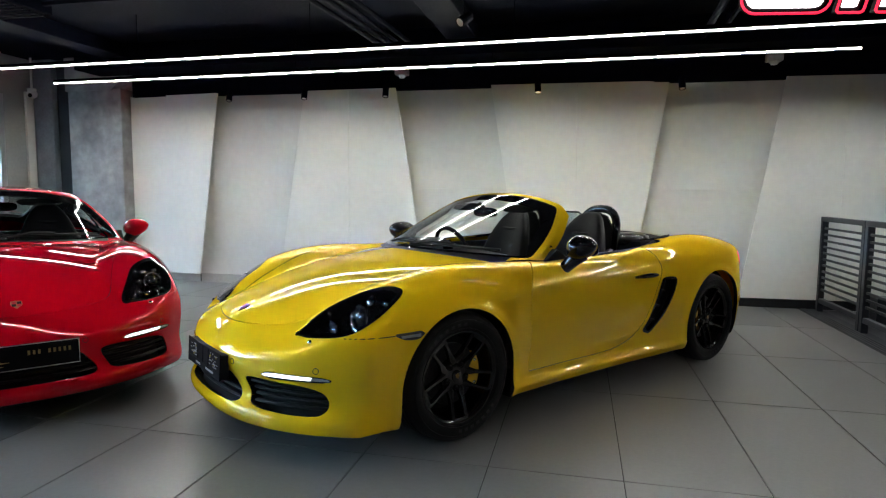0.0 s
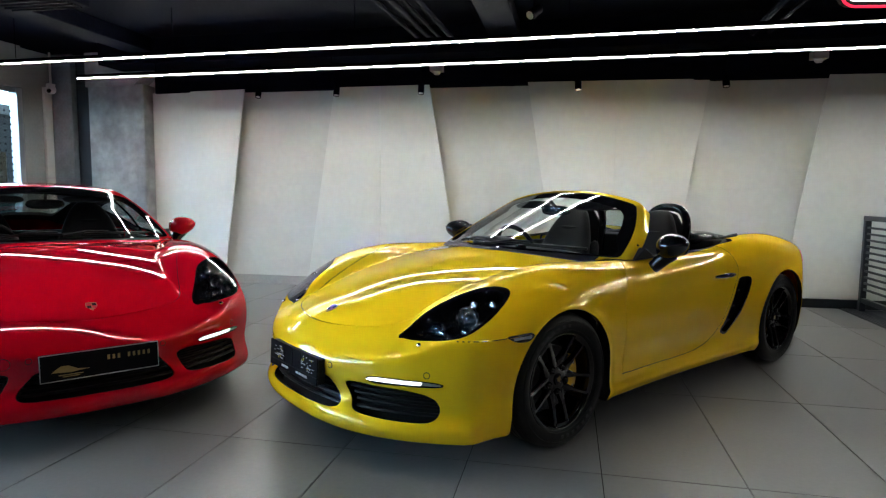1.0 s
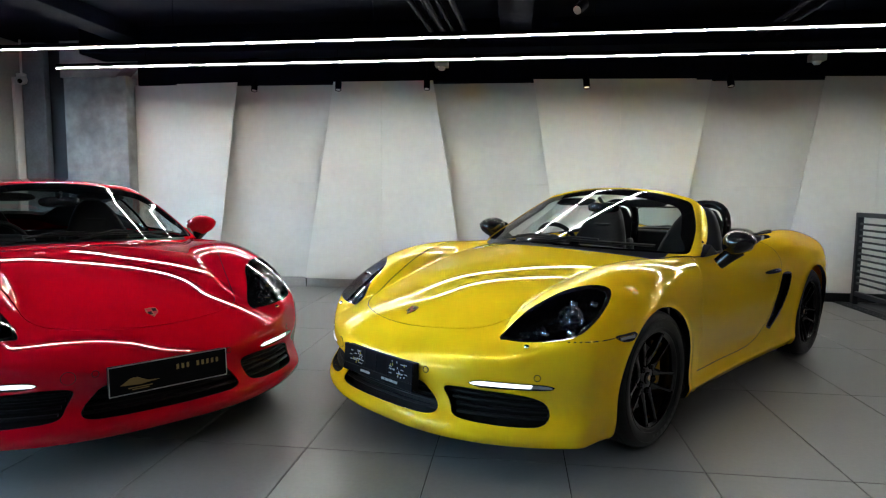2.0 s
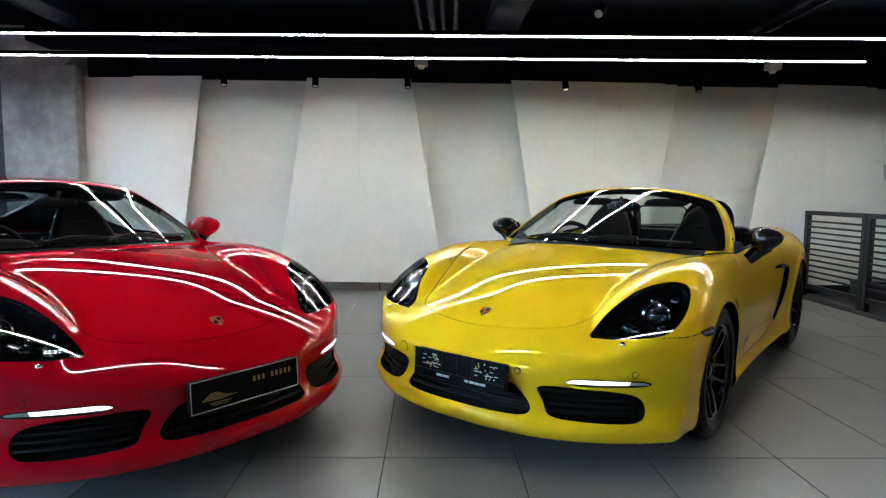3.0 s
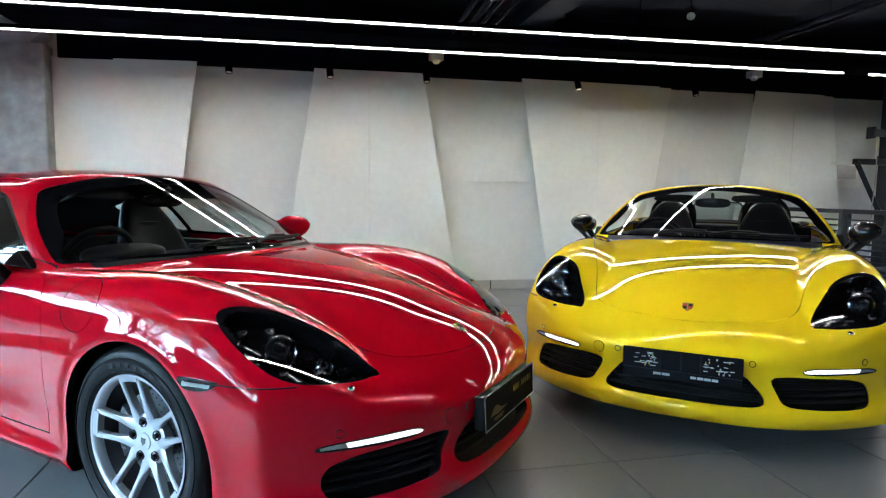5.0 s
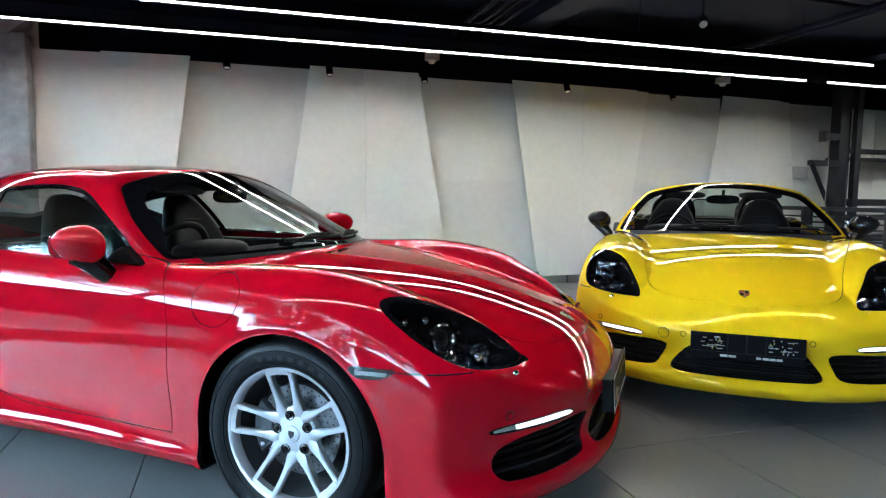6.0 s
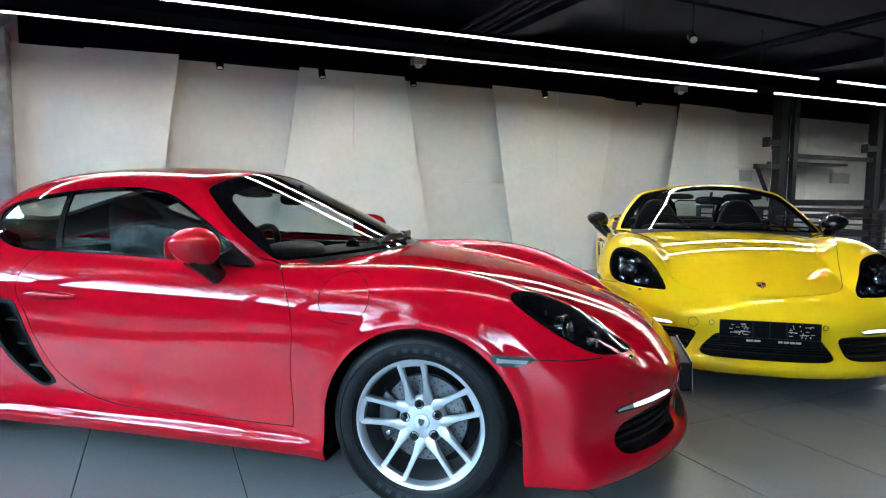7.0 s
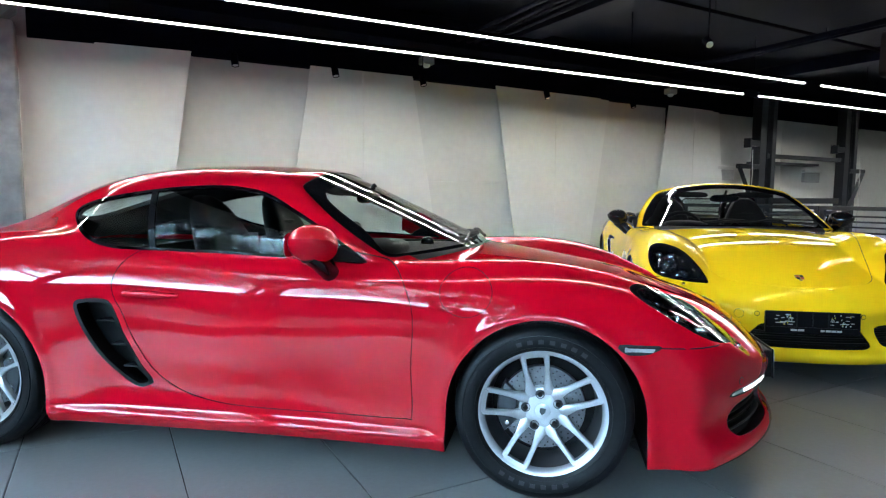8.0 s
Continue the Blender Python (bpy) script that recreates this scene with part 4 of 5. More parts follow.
def cover_field(p):
    x, a = p[:, 0], np.abs(p[:, 1])
    return np.maximum(smax(smax(2.0 - x, x - (2.50 - 0.25 * a * a), 0.06), a - (0.70 - 0.25 * ramp(x, 2.1, 2.6)), 0.12), 0.70 - p[:, 2])


def bumper_field(p):
    return np.maximum(p[:, 2] - 0.607, p[:, 0] + 0.285)


SEAM = 0.0019


def cut_panel(rest, seams, field, gap=SEAM):
    """Takes a panel out of the skin and leaves a narrow dark joint round it."""
    inner, ring = split(*rest, lambda p: field(p) + gap)
    joint, rest = split(*ring, lambda p: field(p) - gap)
    seams.append(joint)
    return inner, rest


def joined(pieces):
    vs, ts, base = [], [], 0
    for v, t in pieces:
        vs.append(v)
        ts.append(t + base)
        base += len(v)
    return np.concatenate(vs), np.concatenate(ts)


def cut_skin(f, soft_top):
    """All panels of one car body, as pieces of its skin."""
    s = {}
    top = 1.06 if soft_top else 1.34
    step = 0.0172
    rest = skin(f, (-1.0405, -0.98900, 0.10), (3.5519, 0.98900, 0.10 + step * round((top - 0.10) / step)), step)
    _, rest = split(*rest, arches)
    s["underbody"], rest = split(*rest, lambda p: p[:, 2] - 0.156)
    seams = []
    s["headlight"], rest = split(*rest, HEADLIGHT)
    s["intake"], rest = split(*rest, INTAKE)
    s["grille"], rest = split(*rest, lambda p: np.maximum(loop_distance(p[:, 1], p[:, 2], GRILLE_LOOP), p[:, 0] + 0.6))
    s["lamp_bar"], rest = split(*rest, LAMP_BAR)
    s["tail_lamp"], rest = split(*rest, TAIL_LAMP)
    s["vent"], rest = split(*rest, side_view(VENT_POINTS))
    if soft_top:
        _, rest = split(*rest, cockpit_field)
        s["cover"], rest = cut_panel(rest, seams, cover_field)
    else:
        s["screen"], rest = split(*rest, screen_field)
        s["window"], rest = split(*rest, side_view(WINDOW_POINTS, a_min=0.3))
        s["rear_glass"], rest = split(*rest, rear_glass_field)
    s["hood"], rest = cut_panel(rest, seams, hood_field)
    s["cowl"], rest = split(*rest, cowl_field)
    for sign in (1, -1):
        s["door", sign], rest = cut_panel(rest, seams, side_view(DOOR_POINTS, sign, 5))
    s["cap"], rest = cut_panel(rest, seams, lambda p: np.maximum(np.hypot(p[:, 0] - 0.292, (p[:, 2] - 0.775) * 1.12) - 0.099, 0.4 - p[:, 1]), 0.0014)
    joint, rest = split(*rest, lambda p: np.maximum(np.maximum(np.abs(p[:, 2] - 0.607) - 0.0024, 0.80 - np.abs(p[:, 1])), p[:, 0] + 0.285))
    seams.append(joint)
    s["bumper"], rest = split(*rest, bumper_field)
    s["body"], s["seam"] = rest, joined(seams)
    return s


def windscreen_frame(f):
    """The open car's screen, its pillars and header, cut from the closed car's skin."""
    v, t = skin(f, (0.20, -0.8858, 0.80), (1.3008, 0.8858, 1.316), 0.0172)
    rest, _ = split(v, t, lambda p: 0.006 - lower_body(p))
    s = {}
    s["screen"], rest = split(*rest, screen_field)

    def band(p):
        x, a, z = p[:, 0], np.abs(p[:, 1]), p[:, 2]
        side = a - (GLASS_Y(x) - tumble(z) + 0.004)
        deep = roof_height(x, a) - z - 0.042
        return np.maximum(np.maximum(smax(side, x - 1.110, 0.03), deep), 0.25 - x)
    s["pillars"], rest = split(*rest, band)
    s["foot"], s["pillars"] = split(*s["pillars"], lambda p: np.maximum(p[:, 0] - (0.345 + 0.56 * p[:, 1] ** 2), np.abs(p[:, 1]) - 0.66))
    return s


def inset(name, piece, f, mat, parent, depth, label=""):
    """The back wall and the sides of a recess behind a hole in the skin."""
    v, t = piece
    n = field_normals(f, v)
    e = free_edges(t)
    k, base = len(e), len(v)
    a, b = v[e[:, 0]], v[e[:, 1]]
    inward = -np.cross(b - a, n[e[:, 0]])
    inward /= np.maximum(np.linalg.norm(inward, axis=1), 1e-9)[:, None]
    na, nb, shift = n[e[:, 0]], n[e[:, 1]], inward * 0.002
    v2 = np.concatenate([v - n * depth, a + shift - na * 0.003, b + shift - nb * 0.003, b + shift - nb * depth, a + shift - na * depth])
    n2 = np.concatenate([n, inward, inward, inward, inward])
    i = np.arange(k) + base
    q = np.stack([i, i + k, i + 2 * k, i + 3 * k], 1)
    ob = new(name, plain_mesh(name, v2, np.concatenate([t, q[:, [0, 1, 2]], q[:, [0, 2, 3]]]), n2, [mat]))
    ob.parent = parent
    return tagged(ob, label)


def surface_point(f, x, y, z, direction):
    """The point of the skin met from outside along a direction."""
    p = np.array([[x, y, z]], float) - np.array(direction) * 0.6
    for _ in range(400):
        d = f(p)[0]
        if d < 0.0004:
            break
        p = p + np.array(direction) * min(max(d * 0.6, 0.0004), 0.02)
    n = field_normals(f, p)[0]
    return Vector(p[0]), Vector(n)


def seat_on(p, n, up=(0, 0, 1)):
    """A pose at p with its z along n."""
    x = Vector(up).cross(n).normalized()
    y = n.cross(x)
    m = Matrix((x, y, n)).transposed().to_4x4()
    m.translation = p
    return m


# wheel, built once for each finish: y points out of the car, its centre plane at y = 0


def wheel_meshes(rim_mat, caliper_mat):
    w = {}
    steel = DISC_STEEL if rim_mat is RIM_SILVER else DISC_DARK
    tyre = [(0.232, 0.098), (0.243, 0.106), (0.262, 0.1155), (0.285, 0.118), (0.305, 0.114), (0.318, 0.106), (0.327, 0.094)]
    prof = tyre + [(0.3305, 0.078)]
    for y in (0.056, 0.020, -0.020, -0.056):
        prof += [(0.334, y + 0.007), (0.326, y + 0.005), (0.326, y - 0.005), (0.334, y - 0.007)]
    prof += [(0.3305, -0.078)] + [(r, -t) for r, t in tyre[::-1]]
    bm = lathe(prof, 96)
    w["tyre"] = as_mesh("tyre", bm, RUBBER, True)
    bm = bmesh.new()
    for r, y in ((0.252, 0.1122), (0.296, 0.1165)):
        lathe([(r - 0.0012, y - 0.001), (r - 0.0008, y + 0.0022), (r + 0.0008, y + 0.0022), (r + 0.0012, y - 0.001)], 96, bm)
    w["rings"] = as_mesh("sidewall_ring", bm, RUBBER, True)
    # raised sidewall marks as plain bars
    bm = bmesh.new()
    bmesh.ops.create_cube(bm, size=1, matrix=Matrix.Translation((0.274, 0.1163, 0)) @ Matrix.Diagonal((0.016, 0.003, 0.020, 1)))
    w["marks"] = as_mesh("sidewall_marks", bm, material("sidewall_mark", (0.028, 0.028, 0.03), 0.5, spec=0.2), False)
    bm = lathe([(0.236, 0.094), (0.2405, 0.100), (0.238, 0.104), (0.231, 0.103), (0.224, 0.096), (0.219, 0.085), (0.218, 0.070), (0.228, 0.068)], 80)
    w["rim"] = as_mesh("rim", bm, rim_mat, True)
    # the silver wheel's barrel has its shade in the colour
    w["barrel"] = as_mesh("barrel", lathe([(0.2185, 0.069), (0.217, 0.04), (0.205, 0.0), (0.200, -0.05), (0.215, -0.085), (0.234, -0.1), (0.234, -0.09)], 64), BARREL_SHADE if rim_mat is RIM_SILVER else rim_mat, True)
    # one pair of spokes that part from a shared root and meet the rim as a wide fork
    bm = bmesh.new()
    for s in (1, -1):
        rows = []
        for k in range(9):
            t = k / 8
            r = 0.046 + t * 0.184
            off = s * (0.0335 + 0.0105 * ramp(t, 0.1, 1.0))
            half = 0.0245 - 0.0148 * ramp(t, 0.0, 0.5) + 0.0030 * ramp(t, 0.75, 1.0)
            y = 0.080 - 0.020 * (1 - t) ** 2 + 0.018 * t * t
            deep = 0.034 - 0.010 * t
            row = []
            for du, dy in ((-1, -1.0), (-1.0, -0.25), (-0.62, 0.0), (0.62, 0.0), (1.0, -0.25), (1, -1.0)):
                row.append(bm.verts.new((r, y + dy * deep if dy == -1.0 else y + dy * 0.02, off + du * half * (0.8 if dy == -1.0 else 1))))
            rows.append(row)
        for r0, r1 in zip(rows, rows[1:]):
            for i in range(6):
                j = (i + 1) % 6
                bm.faces.new((r0[i], r0[j], r1[j], r1[i]))
        bm.faces.new(rows[0])
        bm.faces.new(rows[-1][::-1])
    w["spoke"] = as_mesh("spoke", bm, rim_mat, True)
    # the fork's web at the rim
    bm = bmesh.new()
    rows = []
    for k in range(9):
        a = radians(-11.5 + 23 * k / 8)
        row = []
        for r, y in ((0.212, 0.070), (0.212, 0.095), (0.2285, 0.1005), (0.2285, 0.070)):
            row.append(bm.verts.new((r * math.cos(a), y, r * math.sin(a))))
        rows.append(row)
    for r0, r1 in zip(rows, rows[1:]):
        for i in range(4):
            j = (i + 1) % 4
            bm.faces.new((r0[i], r0[j], r1[j], r1[i]))
    bm.faces.new(rows[0])
    bm.faces.new(rows[-1][::-1])
    w["fork"] = as_mesh("fork", bm, rim_mat, True)
    w["hub"] = as_mesh("hub", lathe([(0.0, 0.066), (0.034, 0.066), (0.052, 0.0635), (0.080, 0.060), (0.088, 0.054), (0.090, 0.046), (0.084, 0.0), (0.0, 0.0)], 60), rim_mat, True)
    w["cap"] = as_mesh("hub_cap", lathe([(0.0, 0.0745), (0.020, 0.0735), (0.0285, 0.071), (0.030, 0.064)], 40), rim_mat, True)
    bm = prism([(-0.011, 0.013), (0.011, 0.013), (0.011, -0.002), (0.0, -0.015), (-0.011, -0.002)], 0.0742, 0.0752, "y")
    w["shield"] = as_mesh("crest", bm, CALIPER_GREY if rim_mat is RIM_SILVER else GOLD)
    w["bolt"] = as_mesh("bolt", disc(0.0095, 0.0, 0.014, 6, "y", 0.001), MATT_BLACK)
    w["socket"] = as_mesh("bolt_seat", lathe([(0.0175, 0.0), (0.0175, 0.006), (0.0165, 0.007), (0.015, 0.001), (0.0, 0.0005)], 24), CALIPER_GREY if rim_mat is RIM_SILVER else rim_mat, True)
    bm = lathe([(0.075, 0.022), (0.159, 0.022), (0.160, 0.020), (0.160, -0.004), (0.159, -0.006), (0.075, -0.006)], 72, closed=True)
    w["disc"] = as_mesh("brake_disc", bm, steel, True)
    bm = bmesh.new()
    for i in range(30):
        for k, r in enumerate((0.098, 0.118, 0.138, 0.150)):
            a = radians(i * 12 + k * 4.5)
            q = disc(0.0032, 0.0222, 0.0228, 6, "y", bm=bm)
            bm.verts.ensure_lookup_table()
            for v in bm.verts[-12:]:
                v.co += Vector((r * math.cos(a), 0, r * math.sin(a)))
    w["holes"] = as_mesh("drilled_holes", bm, MATT_BLACK)
    bm = lathe([(0.0, 0.034), (0.068, 0.034), (0.076, 0.026), (0.078, 0.020)], 48)
    w["bell"] = as_mesh("disc_bell", bm, steel, True)
    bm = bmesh.new()
    pts = []
    for i in range(9):
        a = radians(-34 + 68 * i / 8)
        pts.append((0.172 * math.cos(a), 0.172 * math.sin(a)))
    for i in range(9):
        a = radians(34 - 68 * i / 8)
        pts.append((0.098 * math.cos(a * 0.8), 0.098 * math.sin(a * 0.8)))
    prism(pts, -0.02, 0.048, "y", 0.009, bm)
    w["caliper"] = as_mesh("caliper", bm, caliper_mat, True)
    bm = bmesh.new()
    disc(0.009, 0.046, 0.054, 12, "y", 0.002, bm)
    w["pin"] = as_mesh("caliper_pin", bm, CHROME, True)
    w["backing"] = as_mesh("dust_shield", lathe([(0.0, -0.05), (0.205, -0.05), (0.205, -0.07), (0.0, -0.07)], 40), MATT_BLACK)
    return w


def put_wheel(car, w, x, side, spin, caliper_angle):
    """side: 1 for the car's right, -1 for its left."""
    m = Matrix.Translation((x, side * 0.782, 0.334))
    if side < 0:
        m = m @ Matrix.Rotation(math.pi, 4, "Z")
    wheel = share("wheel", w["rim"], car, m, "")
    one = Matrix.Identity(4)
    turn = Matrix.Rotation(radians(spin), 4, "Y")
    for key, name in (("tyre", "tyre"), ("barrel", "barrel"), ("rings", "sidewall_ring"), ("hub", "hub"), ("cap", "hub_cap"), ("shield", "hub_crest")):
        share(name, w[key], wheel, turn if key == "shield" else one)
    for key, name in (("disc", "brake_disc"), ("holes", "drilled_holes"), ("bell", "disc_bell"), ("backing", "dust_shield")):
        share(name, w[key], wheel, one)
    for start in (62, 242):
        for i in range(7):
            share("sidewall_mark", w["marks"], wheel, turn @ Matrix.Rotation(-radians(start + i * 8.5), 4, "Y"))
    cm = Matrix.Rotation(radians(caliper_angle), 4, "Y")
    share("caliper", w["caliper"], wheel, cm)
    for a in (-24, 24):
        share("caliper_pin", w["pin"], wheel, cm @ Matrix.Translation((0.146 * math.cos(radians(a)), 0, 0.146 * math.sin(radians(a)))))
    for i in range(5):
        r = turn @ Matrix.Rotation(radians(72 * i), 4, "Y")
        share("spoke", w["spoke"], wheel, r)
        share("fork", w["fork"], wheel, r)
        b = turn @ Matrix.Rotation(radians(72 * i), 4, "Y") @ Matrix.Translation((0.064, 0.0615, 0))
        share("bolt_seat", w["socket"], wheel, b)
        share("bolt", w["bolt"], wheel, b)
    return wheel


def seat_thing(car, y):
    """A bucket seat with a built-in headrest."""
    def lean(p):
        return Vector((p.x + 0.34 * (p.z + 0.3) - 0.06 * (abs(p.y) / 0.25) ** 2, p.y * (1 - 0.42 * max(0.0, (p.z - 0.02) / 0.42)), p.z))
    back = part("seat", blob((0.075, 0.255, 0.43), 3.0, 30, 22, centre=(1.43, y, 0.70), bend=lean), LEATHER, car, "black leather bucket seat", True)
    for s in (1, -1):
        part("bolster", blob((0.07, 0.05, 0.26), 2.6, 18, 14, centre=(1.42, y + s * 0.215, 0.62), bend=lean), LEATHER, back, smooth=True)
        part("cushion_side", blob((0.26, 0.05, 0.075), 2.6, 18, 12, centre=(1.12, y + s * 0.21, 0.40)), LEATHER, back, smooth=True)
    part("cushion", blob((0.27, 0.20, 0.075), 3, 26, 12, centre=(1.12, y, 0.37)), LEATHER, back, smooth=True)
    part("belt_guide", box((1.55, y - 0.10, 0.955), (1.60, y + 0.10, 0.985), 0.008), MATT_BLACK, back)
    return back


def cabin(car):
    """Tub, dashboard, steering wheel, console, seats, door linings and mirror inside."""
    bm = bmesh.new()
    box((0.45, -0.70, 0.20), (1.98, 0.70, 0.24), bm=bm)
    box((0.45, -0.70, 0.24), (0.50, 0.70, 0.80), bm=bm)
    box((1.93, -0.70, 0.24), (1.98, 0.70, 0.88), bm=bm)
    part("cabin_tub", bm, MATT_BLACK, car)
    for s in (1, -1):
        lining = part("door_lining", box((0.50, min(s * 0.705, s * 0.755), 0.26), (1.93, max(s * 0.705, s * 0.755), 0.855), 0.018), LEATHER, car, smooth=True)
        part("armrest", blob((0.26, 0.035, 0.045), 3, 22, 12, centre=(1.2, s * 0.69, 0.60)), LEATHER, lining, smooth=True)

    def brow(p):
        return Vector((p.x, p.y, p.z - 0.10 * (p.y / 0.72) ** 2 * 0.3))
    dash = part("dashboard", blob((0.25, 0.72, 0.12), 3.4, 44, 16, centre=(0.655, 0, 0.765), bend=brow), LEATHER, car, "black dashboard", True)
    part("binnacle", blob((0.11, 0.19, 0.05), 2.6, 26, 12, centre=(0.75, 0.37, 0.885)), LEATHER, dash, smooth=True)
    for k in (-1, 0, 1):
        part("dial", disc(0.045, 0.845, 0.853, 24, "x"), PEARL_BLACK, dash, m=Matrix.Translation((0, 0.37 + k * 0.09, 0.875)))
    part("stopwatch", blob((0.035, 0.035, 0.035), 2, 16, 10, centre=(0.62, 0, 0.89)), PEARL_BLACK, dash, smooth=True)
    for y in (-0.45, -0.12, 0.12):
        part("air_vent", box((0.895, y - 0.05, 0.785), (0.907, y + 0.05, 0.835), 0.004), PEARL_BLACK, dash)
    part("centre_console", box((0.75, -0.10, 0.30), (1.55, 0.10, 0.58), 0.03), LEATHER, car, smooth=True)
    part("gear_lever", tube([(1.06, 0, 0.58), (1.04, 0, 0.70)], [0.012, 0.022], 12), PEARL_BLACK, car, smooth=True)
    m = Matrix.Translation((0.965, 0.365, 0.835)) @ Matrix.Rotation(radians(66), 4, "Y")
    ring = [(0.178 * math.cos(t), 0.178 * math.sin(t), 0) for t in (2 * math.pi * i / 40 for i in range(40))]
    wheel = part("steering_wheel", tube(ring, 0.0165, 12, closed=True), LEATHER, car, smooth=True, m=m)
    part("boss", blob((0.06, 0.06, 0.025), 2.4, 20, 10), LEATHER, wheel, smooth=True)
    for a in (0, 180, 270):
        c, s = math.cos(radians(a + 90)), math.sin(radians(a + 90))
        part("spoke", tube([(0.04 * c, 0.04 * s, 0), (0.172 * c, 0.172 * s, 0)], 0.013, 8), MATT_BLACK, wheel, smooth=True)
    part("column", tube([(0.965, 0.365, 0.835), (0.75, 0.365, 0.75)], 0.04, 14), MATT_BLACK, car, smooth=True)
    for y in (0.365, -0.365):
        seat_thing(car, y)
    for y in (0.27, -0.27):
        lift_z = float(roof_height(np.array([1.035]), np.array([0.38]))[0]) - 0.038
        part("sun_visor", blob((0.065, 0.15, 0.010), 3.2, 26, 10), FABRIC, car, "black folded sun visor", True, Matrix.Translation((1.035, y, lift_z)) @ Matrix.Rotation(radians(-20), 4, "Y"))
    mirror = part("inner_mirror", blob((0.022, 0.12, 0.035), 3, 26, 12, centre=(0.955, 0, 1.125)), PEARL_BLACK, car, "black rear-view mirror", True)
    part("stalk", tube([(0.95, 0, 1.15), (0.90, 0, 1.19)], 0.012, 8), MATT_BLACK, mirror)


def door_mirror(car, side, shell_mat):
    def shape(p):
        # fuller at the glass, drawn in towards the outer tip and the leading edge
        t = (p.y + 0.082) / 0.164
        k = 1 - 0.30 * max(0.0, t - 0.35)
        low = 0.030 * max(0.0, t - 0.25) if p.z < 0 else 0.0
        return Vector((p.x * k - 0.03 * max(0.0, t - 0.2), p.y, p.z * k + 0.010 * t + low))
    c = Vector((0.885, side * 0.925, 0.942))

    def sided(p):
        q = shape(Vector((p.x, p.y * side, p.z)))
        return Vector((q.x, q.y * side, q.z))
    shell = part("door_mirror", blob((0.104, 0.090, 0.078), 2.3, 36, 22, centre=c, bend=sided), shell_mat, car, smooth=True)
    part("mirror_glass", blob((0.004, 0.066, 0.050), 3, 28, 12, centre=c + Vector((0.084, -side * 0.02, 0.0))), CHROME, shell, smooth=True)
    foot = tube([(0.835, side * 0.815, 0.812), (0.842, side * 0.845, 0.840), (0.86, side * 0.882, 0.882), (0.88, side * 0.912, 0.918)], [0.036, 0.038, 0.044, 0.056], 14, flat=1.0)
    part("mirror_foot", foot, PEARL_BLACK, shell, "gloss black foot", True)
    part("mirror_base", prism([(0.70, 0.868), (0.90, 0.872), (0.86, 0.905), (0.80, 0.935)], side * 0.755, side * 0.80, "y", 0.006), MATT_BLACK, shell)


def front_plate(car, f, style):
    x = -0.992
    tilt = Matrix.Translation((x, 0, 0.406)) @ Matrix.Rotation(radians(3), 4, "Y")
    plate = part("number_plate", box((-0.003, -0.256, -0.066), (0.003, 0.256, 0.066), 0.002, 1), PLATE_BLACK, car, "black plate with unreadable marks", m=tilt)
    part("plate_holder", box((0.0035, -0.25, -0.062), (0.045, 0.25, 0.06), 0.006), MATT_BLACK, plate)
    rnd = random.Random(4)

    def bar(y, z, w, h, mat, name="mark"):
        part(name, box((-0.0045, y - w / 2, z - h / 2), (-0.0032, y + w / 2, z + h / 2)), mat, plate)
    if style == "red":
        for z, y, w, h in ((0.0625, 0, 0.512, 0.004), (-0.0625, 0, 0.512, 0.004)):
            bar(y, z, w, h, PRINT_WHITE, "plate_edge")
        for y in (0.254, -0.254):
            bar(y, 0, 0.004, 0.129, PRINT_WHITE, "plate_edge")
        for i in range(9):
            if i != 3:
                bar(-0.03 - i * 0.0225, 0.018, 0.011, 0.022, GOLD)
        part("emblem", prism([(0.05, -0.02), (0.10, -0.015), (0.14, 0.005), (0.17, 0.005), (0.20, -0.015), (0.21, -0.022), (0.13, -0.028)], -0.0046, -0.0032, "x"), GOLD, plate)
        for z, w in ((-0.038, 0.10), (-0.046, 0.07)):
            bar(0.13, z, w, 0.004, GOLD)
    else:
        part("plate_divider", box((-0.0065, -0.256, -0.030), (-0.0032, 0.256, -0.027)), MATT_BLACK, plate)
        for y in (0.085, 0.0, -0.085):
            part("rib", box((-0.0075, y - 0.003, -0.026), (-0.0032, y + 0.003, 0.060), 0.001, 1), MATT_BLACK, plate)
        for c in (0.16, -0.16):
            for i in range(22):
                w = rnd.choice((0.004, 0.006, 0.018, 0.025))
                bar(c + rnd.uniform(-0.055, 0.055), rnd.uniform(-0.016, 0.05), w, 0.003 if w > 0.01 else 0.007, PRINT_WHITE)
            for i in range(4):
                bar(c + rnd.uniform(-0.07, 0.07), rnd.uniform(-0.014, 0.05), 0.004, 0.012, PRINT_YELLOW)
        for y, w in ((0.10, 0.034), (0.062, 0.034), (-0.055, 0.022), (-0.085, 0.026), (-0.115, 0.026), (-0.145, 0.026)):
            bar(y, -0.045, w, 0.011, PRINT_WHITE)


